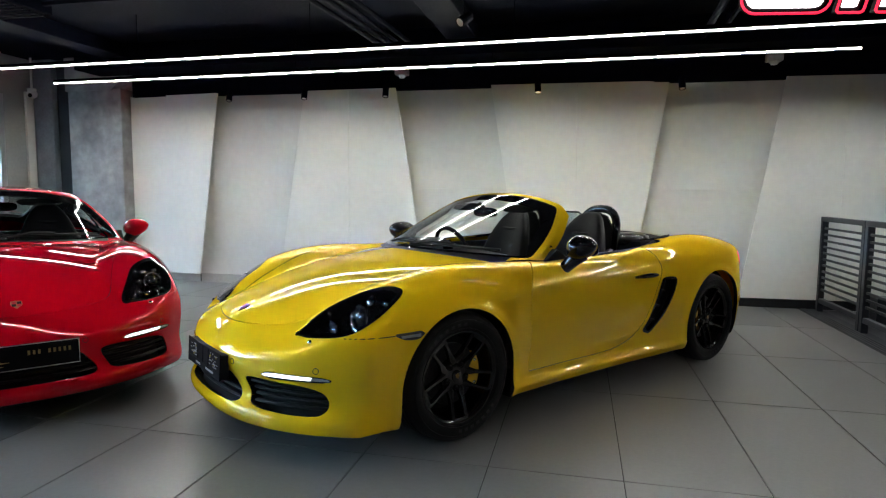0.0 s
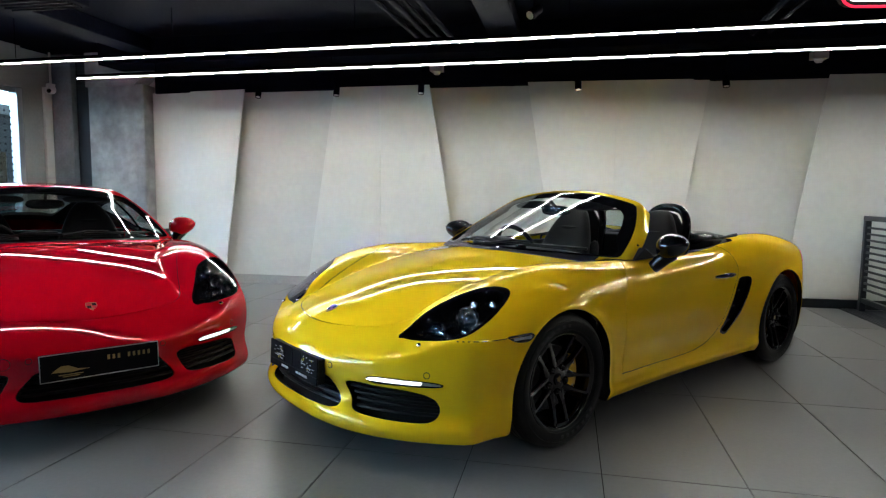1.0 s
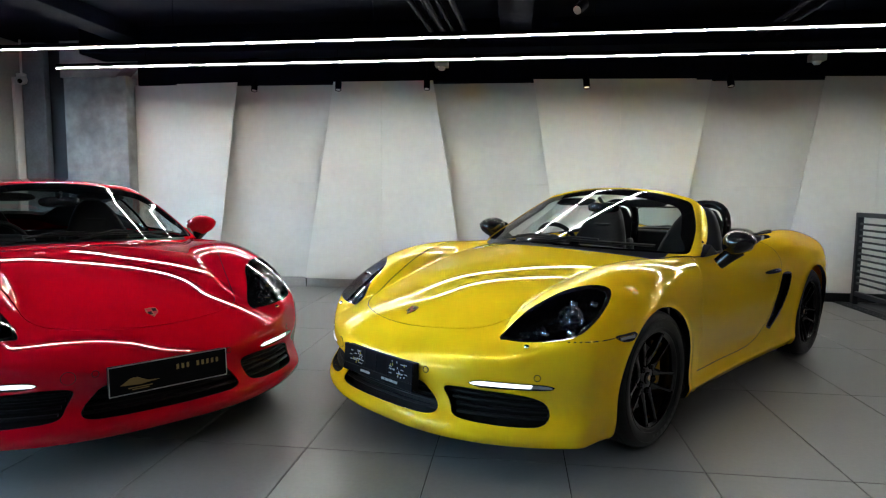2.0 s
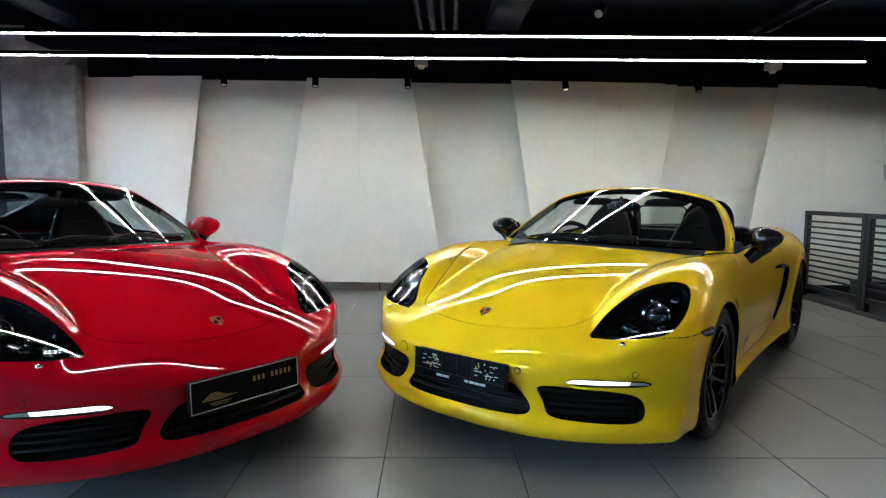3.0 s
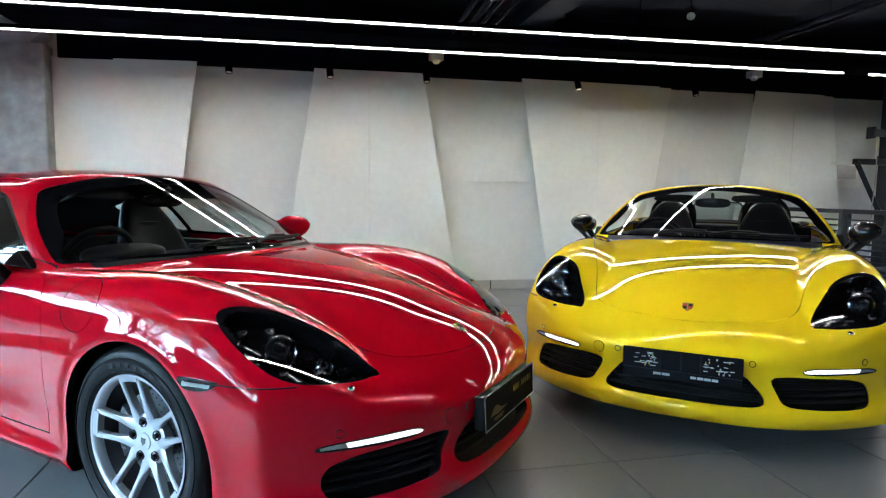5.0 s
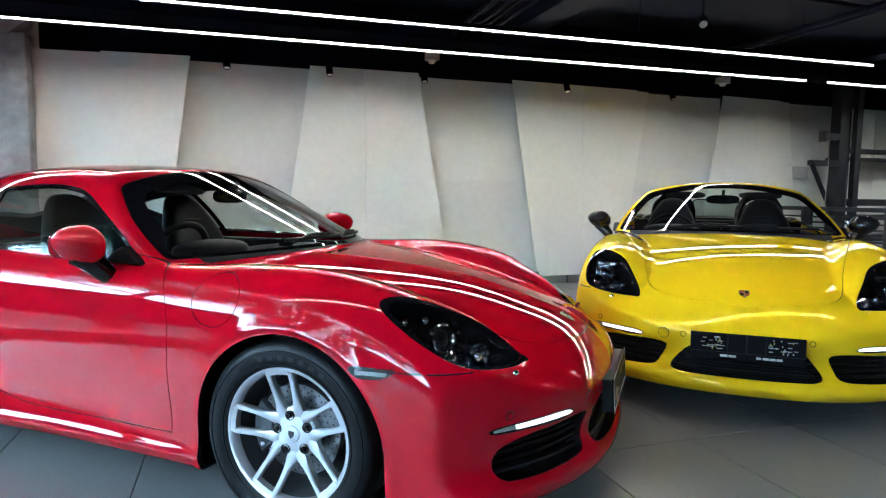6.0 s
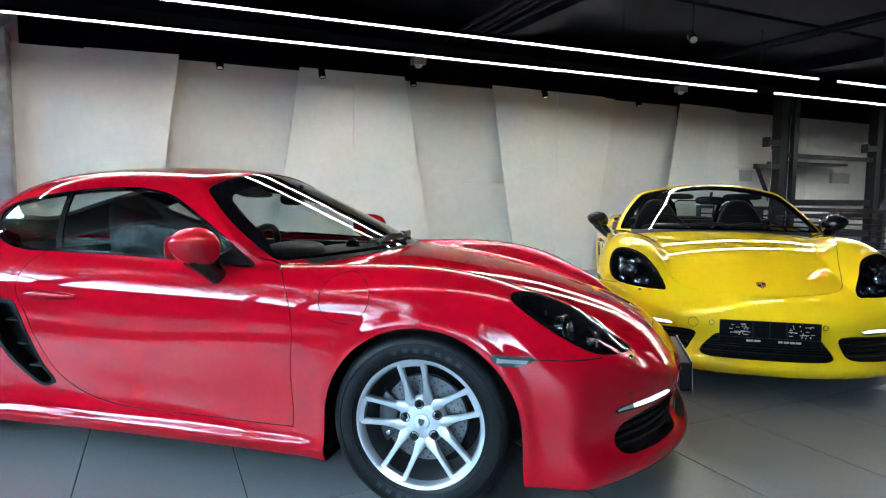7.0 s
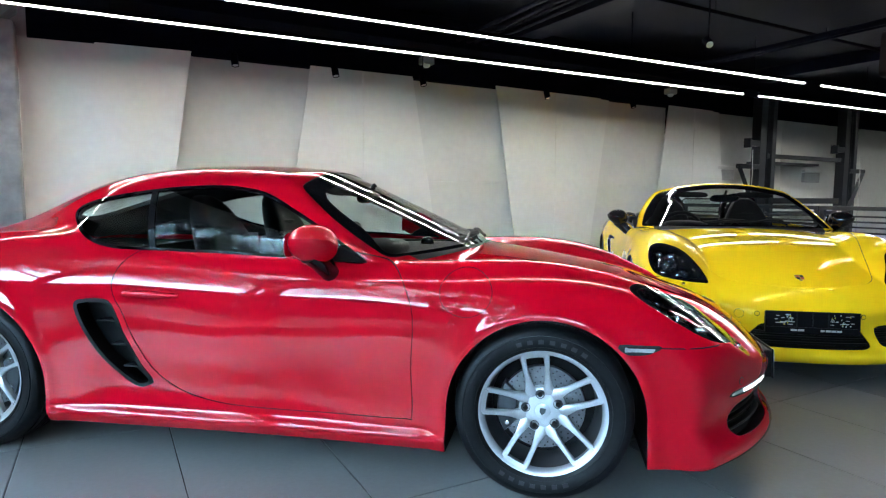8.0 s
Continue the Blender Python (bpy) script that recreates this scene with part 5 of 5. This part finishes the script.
def lens_mesh(name, piece, f, mats, lift):
    """A smoothly domed lens over a hole: a quadratic surface laid on the hole's edge, with a dark border."""
    v, t = piece
    n0 = field_normals(f, v).mean(0)
    n0 /= np.linalg.norm(n0)
    u = np.cross((0, 0, 1.0), n0)
    u /= np.linalg.norm(u)
    w = np.cross(n0, u)
    edge = np.unique(free_edges(t))
    c = v[edge].mean(0)

    def terms(p):
        a, b = (p - c) @ u, (p - c) @ w
        return a, b, np.stack([np.ones_like(a), a, b, a * a, a * b, b * b], 1)
    k = np.linalg.lstsq(terms(v[edge])[2], (v[edge] - c) @ n0, rcond=None)[0]
    k[3], k[4], k[5] = np.clip(k[3], -0.34, -0.15), k[4] * 0.3, np.clip(k[5], -0.5, -0.25)
    m = terms(v[edge])[2]
    k[:3] = np.linalg.lstsq(m[:, :3], (v[edge] - c) @ n0 - m[:, 3:] @ k[3:], rcond=None)[0]
    a, b, m = terms(v)
    h = m @ k
    own = np.exp(-np.maximum(-HEADLIGHT(v), 0) / 0.008)
    h = h * (1 - own) + ((v - c) @ n0) * own + lift
    p = c + a[:, None] * u + b[:, None] * w + h[:, None] * n0
    n = n0 - (k[1] + 2 * k[3] * a + k[4] * b)[:, None] * u - (k[2] + k[4] * a + 2 * k[5] * b)[:, None] * w
    n /= np.linalg.norm(n, axis=1)[:, None]
    border = (HEADLIGHT(v)[t].mean(1) > -0.010).astype(int)
    return plain_mesh(name, p, t, n, mats, border)


def headlamp(car, s, f, side):
    patch = side_of(s["headlight"], side)
    lamp = share("headlight", lens_mesh("headlight", patch, f, [LENS_GLASS, PEARL_BLACK], 0.001), car, Matrix.Identity(4), "clear-lensed headlight with dark insides")
    lamp.visible_shadow = False
    inset("housing", patch, f, PEARL_BLACK, lamp, 0.075, "gloss black lamp housing")
    # main projector and its ring, the second lamp, four small lights and trim
    for a, z, r in ((0.742, 0.722, 0.056), (0.650, 0.668, 0.030)):
        p, n = surface_point(f, -0.45, side * a, z, (1.0, 0, 0))
        look_out = Vector((-0.93, side * 0.25, 0.22)).normalized()
        base = seat_on(p - n * 0.062, look_out)
        part("lamp_ring", lathe([(r, 0.0), (r * 1.02, 0.028), (r * 0.94, 0.031), (r * 0.84, 0.024), (r * 0.80, 0.0)], 40, axis="z"), CHROME, lamp, "chrome ring", True, base)
        part("projector", blob((r * 0.76, r * 0.76, r * 0.42), 2, 26, 14, centre=(0, 0, 0.012)), material("projector_glass", (0.02, 0.022, 0.028), 0.03, coat=1.0), lamp, "dark glass projector", True, base)
    for k, (a, z) in enumerate(((0.70, 0.772), (0.79, 0.772), (0.685, 0.655), (0.79, 0.665))):
        p, n = surface_point(f, -0.45, side * a, z, (1.0, 0, 0))
        base = seat_on(p - n * 0.052, Vector((-0.93, side * 0.25, 0.25)).normalized())
        part("small_lamp", box((-0.017, -0.012, 0), (0.017, 0.012, 0.016), 0.005), LAMP_CLEAR, lamp, "bright square reflector", True, base)
    p, n = surface_point(f, -0.6, side * 0.60, 0.635, (1.0, 0, 0))
    base = seat_on(p - n * 0.045, n)
    for i in range(4):
        part("fin", box((-0.03 + i * 0.016, -0.012, 0), (-0.022 + i * 0.016, 0.012, 0.008), 0.002, 1), LAMP_CLEAR, lamp, m=base)
    return lamp


def slat(duct, f, field, z, a0, a1):
    """One bar across an intake, following the nose's curve a little behind its skin."""
    a = np.linspace(a0, a1, 80)
    q = np.stack([np.full(80, -0.9), a, np.full(80, z)], 1)
    inside = a[field(q) < -0.002]
    pts = []
    for y in np.linspace(inside[0], inside[-1], 11):
        p, n = surface_point(f, -0.8, y, z, (1.0, 0, 0))
        pts.append(p + Vector((0.030, 0, 0)))
    part("slat", tube(pts, 0.0085, 8, flat=1.5), MATT_BLACK, duct, smooth=True)


def build_car(name, label, place, f, soft_top, paint, style, rim_mat, caliper_mat, spin):
    car = thing(name, label, "car", "parked sports cars", m=place)
    s = cut_skin(f, soft_top)
    panel("body", s["body"], f, paint, car, fold=0.028, fold_mat=MATT_BLACK)
    panel("underbody", s["underbody"], f, MATT_BLACK, car, "black underside")
    panel("panel_joint", s["seam"], f, MATT_BLACK, car, "dark narrow joints between panels", lift=-0.005)
    panel("bonnet", s["hood"], f, paint, car, fold=0.006)
    panel("front_bumper", s["bumper"], f, paint, car, fold=0.022)
    panel("cowl", s["cowl"], f, MATT_BLACK, car, "black cowl under the wipers", lift=-0.002)
    panel("fuel_cap", s["cap"], f, paint, car, fold=0.004)
    doors = {k: panel("door", s["door", k], f, paint, car, fold=0.008) for k in (1, -1)}
    # lamps, intakes and grille in the nose
    for side in (1, -1):
        headlamp(car, s, f, side)
        hole = side_of(s["intake"], side)
        duct = inset("side_intake", hole, f, MATT_BLACK, car, 0.07, "black air intake")
        for z in (0.276, 0.304, 0.332, 0.360):
            slat(duct, f, INTAKE, z, side * 0.36, side * 0.78)
        bar = side_of(s["lamp_bar"], side)
        glowing, rim = split(*bar, lambda p: np.maximum(LAMP_BAR(p) + 0.0045, 0.4115 - p[:, 2]))
        outer, glowing = split(*glowing, lambda p: 0.712 - np.abs(p[:, 1]) + 0.5 * (p[:, 2] - 0.42))
        lampbar = panel("daytime_lamp", glowing, f, DRL_WHITE, car, "lit white daytime running lamp", fold=0.006, lift=0.003)
        panel("lamp_end", outer, f, MARKER_PALE, lampbar, "unlit grey outer end of the lamp", fold=0.004, lift=0.002)
        panel("bezel", rim, f, PEARL_BLACK, lampbar, fold=0.004, lift=0.001)
        tail = side_of(s["tail_lamp"], side)
        panel("tail_lamp", tail, f, TAIL_RED, car, "red tail lamp", lift=0.002)
        vent = side_of(s["vent"], side)
        box_in = inset("air_vent", vent, f, MATT_BLACK, car, 0.085, "black side air vent")
        edge, _ = split(*vent, lambda p: -side_view(VENT_POINTS)(p) - 0.016)
        panel("vent_edge", edge, f, PEARL_BLACK if soft_top else MATT_BLACK, box_in, fold=0.03, lift=0.002)
        for z, x in ((0.60, 1.82), (0.50, 1.76), (0.41, 1.70)):
            part("vane", box((x - 0.066, -0.055, -0.005), (x + 0.052, 0.0, 0.005), 0.003, 1), MATT_BLACK, box_in, m=Matrix.Translation((0, side * 0.862 + (0.0 if side > 0 else 0.055), z)))
    hole = s["grille"]
    duct = inset("grille", hole, f, MATT_BLACK, car, 0.06, "black centre air intake")
    for z in (0.272, 0.299, 0.326, 0.353):
        slat(duct, f, lambda p: loop_distance(p[:, 1], p[:, 2], GRILLE_LOOP), z, -0.36, 0.36)
    front_plate(car, f, style)
    # side marker lamps, washers, sensors, badge
    for side in (1, -1):
        loop = [(-0.412, 0.613), (-0.33, 0.616), (-0.256, 0.616), (-0.272, 0.592), (-0.305, 0.580), (-0.365, 0.585)]
        near = skin_patch(s, side_view(loop, side, 4, 0.5))
        marker = panel("side_marker", near, f, AMBER_CLEAR, car, "clear side marker lamp", fold=0.006, lift=0.004)
        inner = split(*near, lambda p: np.maximum(np.abs(p[:, 2] - 0.6005) - 0.0085, np.abs(p[:, 0] + 0.332) - 0.052))[0]
        panel("reflector", inner, f, MARKER_PALE, marker, "pale lens of the side marker", lift=0.006)
        p, n = surface_point(f, -0.70, side * 0.67, 0.577, (1.0, 0, 0))
        part("washer_cap", blob((0.013, 0.010, 0.009), 2.2, 18, 10), CHROME, car, "small chrome washer cap", True, seat_on(p + n * 0.004, n))
        for a, z in ((0.29, 0.443), (0.73, 0.458)):
            p, n = surface_point(f, -0.9, side * a, z, (1.0, 0, 0))
            sensor = part("parking_sensor", lathe([(0.0115, 0.0), (0.0110, 0.0022), (0.0, 0.0030)], 24, axis="z"), paint, car, smooth=True, m=seat_on(p, n))
            part("sensor_ring", lathe([(0.0150, -0.002), (0.0148, 0.0016), (0.0120, 0.0014), (0.0118, -0.002)], 24, axis="z"), MATT_BLACK, sensor, smooth=True)
    p, n = surface_point(f, -0.9, 0.385, 0.437, (1.0, 0, 0))
    cover = part("tow_eye_cover", lathe([(0.0262, -0.001), (0.0258, 0.0022), (0.0, 0.0032)], 30, axis="z"), paint, car, smooth=True, m=seat_on(p, n))
    part("cover_joint", lathe([(0.0285, -0.002), (0.0283, 0.0010), (0.0264, 0.0008), (0.0262, -0.002)], 30, axis="z"), MATT_BLACK, cover, smooth=True)
    p, n = surface_point(f, -0.775, 0.0, 1.2, (0, 0, -1.0))
    badge = part("bonnet_badge", prism([(-0.025, 0.029), (0.0, 0.033), (0.025, 0.029), (0.026, 0.0), (0.0, -0.034), (-0.026, 0.0)], 0.0, 0.004, "z", 0.001), GOLD, car, "small gold shield badge", m=seat_on(p, n) @ Matrix.Rotation(0, 4, "Z"))
    for x, y in ((-0.012, 0.013), (0.012, -0.008)):
        part("badge_field", box((x - 0.009, y - 0.010, 0.0042), (x + 0.009, y + 0.010, 0.005)), CREST_RED, badge)
    for x, y in ((0.012, 0.013), (-0.012, -0.008)):
        part("badge_field", box((x - 0.009, y - 0.010, 0.0042), (x + 0.009, y + 0.010, 0.005)), MATT_BLACK, badge)
    # glass
    if soft_top:
        fr = windscreen_frame(coupe)
        panel("cover", s["cover"], f, FABRIC, car, "folded black cloth roof cover", fold=0.04, lift=0.010)
        pillars = panel("windscreen_frame", fr["pillars"], coupe, paint, car)
        panel("screen_foot", fr["foot"], coupe, MATT_BLACK, pillars, "black strip at the foot of the screen")
        inset("inner_frame", fr["pillars"], coupe, MATT_BLACK, pillars, 0.034, "black inner trim")
        glass, skin_f = fr["screen"], coupe
    else:
        glass, skin_f = s["screen"], f
    clear, frit = split(*glass, lambda p: screen_field(p) + 0.022 + 0.04 * ramp(p[:, 2], 0.90, 1.0) + 0.03 * ramp(p[:, 2], 1.10, 1.17))
    screen = panel("windscreen", clear, skin_f, SCREEN_GLASS, car, "curved windscreen", lift=-0.003)
    screen.visible_shadow = False
    panel("screen_border", frit, skin_f, PEARL_BLACK, screen, "black screen border", lift=-0.003)
    for y0, y1, x0, x1 in ((0.30, -0.30, 0.36, 0.425), (-0.02, -0.58, 0.355, 0.50)):
        pts = []
        for k in range(9):
            t = k / 8
            y = y0 + (y1 - y0) * t
            x = 0.345 + 0.56 * y * y + 0.02
            q, n = surface_point(skin_f, x, y, 1.6, (0, 0, -1.0))
            pts.append(q + n * 0.012)
        arm = part("wiper", tube(pts, 0.0085, 8), MATT_BLACK, car, "black wiper blade", True)
        q, n = surface_point(skin_f, 0.33 + 0.56 * y0 * y0, y0, 1.6, (0, 0, -1.0))
        part("wiper_arm", tube([q + n * 0.02, pts[2] + Vector((0, 0, 0.016)), pts[4] + Vector((0, 0, 0.012))], 0.008, 8), MATT_BLACK, arm, smooth=True)
    if not soft_top:
        for side in (1, -1):
            w = side_of(s["window"], side)
            inner, trim = split(*w, lambda p: side_view(WINDOW_POINTS, a_min=0.3)(p) + 0.011)
            bar = lambda p: np.abs(p[:, 0] - (1.66 + 0.42 * (p[:, 2] - 0.895))) - 0.016
            pillar, panes = split(*inner, bar)
            frame_ob = panel("window_trim", trim, f, PEARL_BLACK, car, "black window trim", fold=0.012, lift=-0.001)
            panel("window_pillar", pillar, f, PEARL_BLACK, frame_ob, fold=0.01, lift=-0.001)
            for k, keep_front in enumerate((True, False)):
                half = split(*panes, lambda p: (p[:, 0] - (1.66 + 0.42 * (p[:, 2] - 0.895))) * (1 if keep_front else -1))[0]
                g = panel("side_window", half, f, TINT_GLASS, car, "tinted side window", lift=-0.004)
                g.visible_shadow = False
        rg = panel("rear_window", s["rear_glass"], f, TINT_GLASS, car, "tinted rear window", lift=-0.002)
        rg.visible_shadow = False
        liner = split(*s["body"], lambda p: np.maximum(0.86 - p[:, 2], np.maximum(0.55 - p[:, 0], p[:, 0] - 3.0)))[0]
        panel("roof_lining", liner, f, FABRIC, car, "black roof lining", lift=-0.024)
        part("rear_shelf", box((1.99, -0.60, 0.80), (2.95, 0.60, 0.83)), FABRIC, car)
    else:
        # roll hoops, wind screen between them and side glass strip seals
        for y in (0.355, -0.355):
            arc = []
            for k in range(17):
                t = math.pi * k / 16
                arc.append((1.80 - 0.05 * (1 - math.sin(t)), y + 0.165 * math.copysign(abs(math.cos(t)) ** 0.75, math.cos(t)), 0.95 + 0.20 * math.sin(t) ** 0.8))
            arc = [(1.72, y + 0.175, 0.80)] + arc + [(1.72, y - 0.175, 0.80)]
            hoop = part("roll_hoop", tube(arc, 0.030, 14, flat=1.0), PEARL_BLACK, car, "gloss black roll hoop", True)
            part("hoop_panel", prism([(y + 0.15, 0.80), (y - 0.15, 0.80), (y - 0.13, 1.02), (y - 0.08, 1.10), (y, 1.125), (y + 0.08, 1.10), (y + 0.13, 1.02)], 1.755, 1.775, "x", 0.006), MATT_BLACK, hoop)
            part("hoop_fairing", blob((0.17, 0.12, 0.05), 2.4, 26, 12, centre=(1.92, y * 1.45, 0.93)), PEARL_BLACK, hoop, smooth=True)
        deflector = part("wind_deflector", box((1.775, -0.185, 0.965), (1.780, 0.185, 1.115)), SCREEN_GLASS, car, "clear wind deflector")
        deflector.visible_shadow = False
        part("deflector_edge", tube([(1.778, -0.19, 0.95), (1.778, -0.185, 1.10), (1.778, -0.16, 1.12), (1.778, 0.16, 1.12), (1.778, 0.185, 1.10), (1.778, 0.19, 0.95)], 0.007, 8), MATT_BLACK, deflector, smooth=True)
        part("bulkhead", box((1.80, -0.70, 0.50), (2.02, 0.70, 0.93), 0.02), FABRIC, car, smooth=True)
        for side in (1, -1):
            part("belt_seal", tube([(0.72, side * 0.752, 0.872), (1.1, side * 0.765, 0.876), (1.5, side * 0.765, 0.884), (1.78, side * 0.75, 0.90), (1.95, side * 0.70, 0.925)], 0.010, 8), MATT_BLACK, car, smooth=True)
            part("quarter_glass", prism([(0.74, 0.875), (0.93, 0.875), (0.80, 0.955)], side * 0.745, side * 0.750, "y"), PEARL_BLACK, car)
    cabin(car)
    # mirrors, handles, wheels, wheel wells
    for side in (1, -1):
        door_mirror(car, side, PEARL_BLACK if soft_top else paint)
        a, b = (surface_point(f, x, side * 1.5, 0.722, (0, -side, 0)) for x in (1.715, 1.475))
        mid, n = surface_point(f, 1.6, side * 1.5, 0.725, (0, -side, 0))
        grip = tube([a[0] + a[1] * 0.004, a[0].lerp(mid, 0.5) + n * 0.020, mid + n * 0.024, mid.lerp(b[0], 0.5) + n * 0.020, b[0] + b[1] * 0.002], [0.010, 0.015, 0.0165, 0.014, 0.008], 12)
        part("door_handle", grip, PEARL_BLACK if soft_top else paint, doors[side], "gloss black handle" if soft_top else "", True)
    w = wheel_meshes(rim_mat, caliper_mat)
    for x in (0.0, 2.475):
        for side in (1, -1):
            # calipers sit behind the front axle and ahead of the rear one
            back = 0 if x == 0 else 180
            if side < 0:
                back = 180 - back
            put_wheel(car, w, x, side, spin, back)
            well = bmesh.new()
            rows = []
            for k in range(25):
                t = math.pi * (k / 24)
                rows.append([well.verts.new((x + 0.385 * math.cos(t), side * y, 0.325 + 0.385 * math.sin(t))) for y in (0.82, 0.50)])
            rows = [[well.verts.new((x + 0.385, side * y, 0.16)) for y in (0.82, 0.50)]] + rows + [[well.verts.new((x - 0.385, side * y, 0.16)) for y in (0.82, 0.50)]]
            for r0, r1 in zip(rows, rows[1:]):
                well.faces.new((r0[0], r0[1], r1[1], r1[0]))
            well.faces.new([r[1] for r in rows])
            part("wheel_well", well, MATT_BLACK, car, smooth=True)
    return car


def skin_patch(s, field):
    """The part of the painted nose and wings inside an outline."""
    return split(*joined([s["bumper"], s["body"]]), field)[0]


yellow_car = build_car("convertible_car", "bright yellow open two-seat sports car with black wheels and mirrors", pose(-1.170, 3.619, 0, 0, 0, 51.08), lower_body, True, PAINT_YELLOW, "yellow", material("gloss_black_rim", (0.004, 0.004, 0.005), 0.08, spec=0.5), CALIPER_YELLOW, 20)
red_car = build_car("coupe_car", "bright red two-door sports coupe with silver wheels", pose(-3.449, 3.245, 0, 0, 0, 140.7), coupe, False, PAINT_RED, "red", RIM_SILVER, CALIPER_GREY, -9)

# ---- floor tiles, one by one ----
tile_mesh = as_mesh("floor_tile", box((0.0008, 0.0008, -0.012), (TILE_X - 0.0046, TILE_Y - 0.0046, 0.0), 0.0015, 1), FLOOR_TILE)
floor = bpy.data.objects["floor"]
i0 = math.floor((WEST_X - JOINT_X) / TILE_X)
i1 = math.floor((2.48 - JOINT_X) / TILE_X)
k0 = math.floor((SOUTH_Y - JOINT_Y) / TILE_Y)
k1 = math.ceil((WALL_Y - JOINT_Y) / TILE_Y)
for i in range(i0, i1):
    for k in range(k0, k1):
        y = JOINT_Y + k * TILE_Y
        share("tile", tile_mesh, floor, Matrix.Translation((JOINT_X + i * TILE_X, y, 0)))
edge = JOINT_X + i1 * TILE_X
edge_mesh = as_mesh("floor_tile_cut", box((0.0008, 0.0008, -0.012), (2.483 - edge, TILE_Y - 0.0046, 0.0), 0.0015, 1), FLOOR_TILE)
for k in range(k0, k1):
    share("tile", edge_mesh, floor, Matrix.Translation((edge, JOINT_Y + k * TILE_Y, 0)))
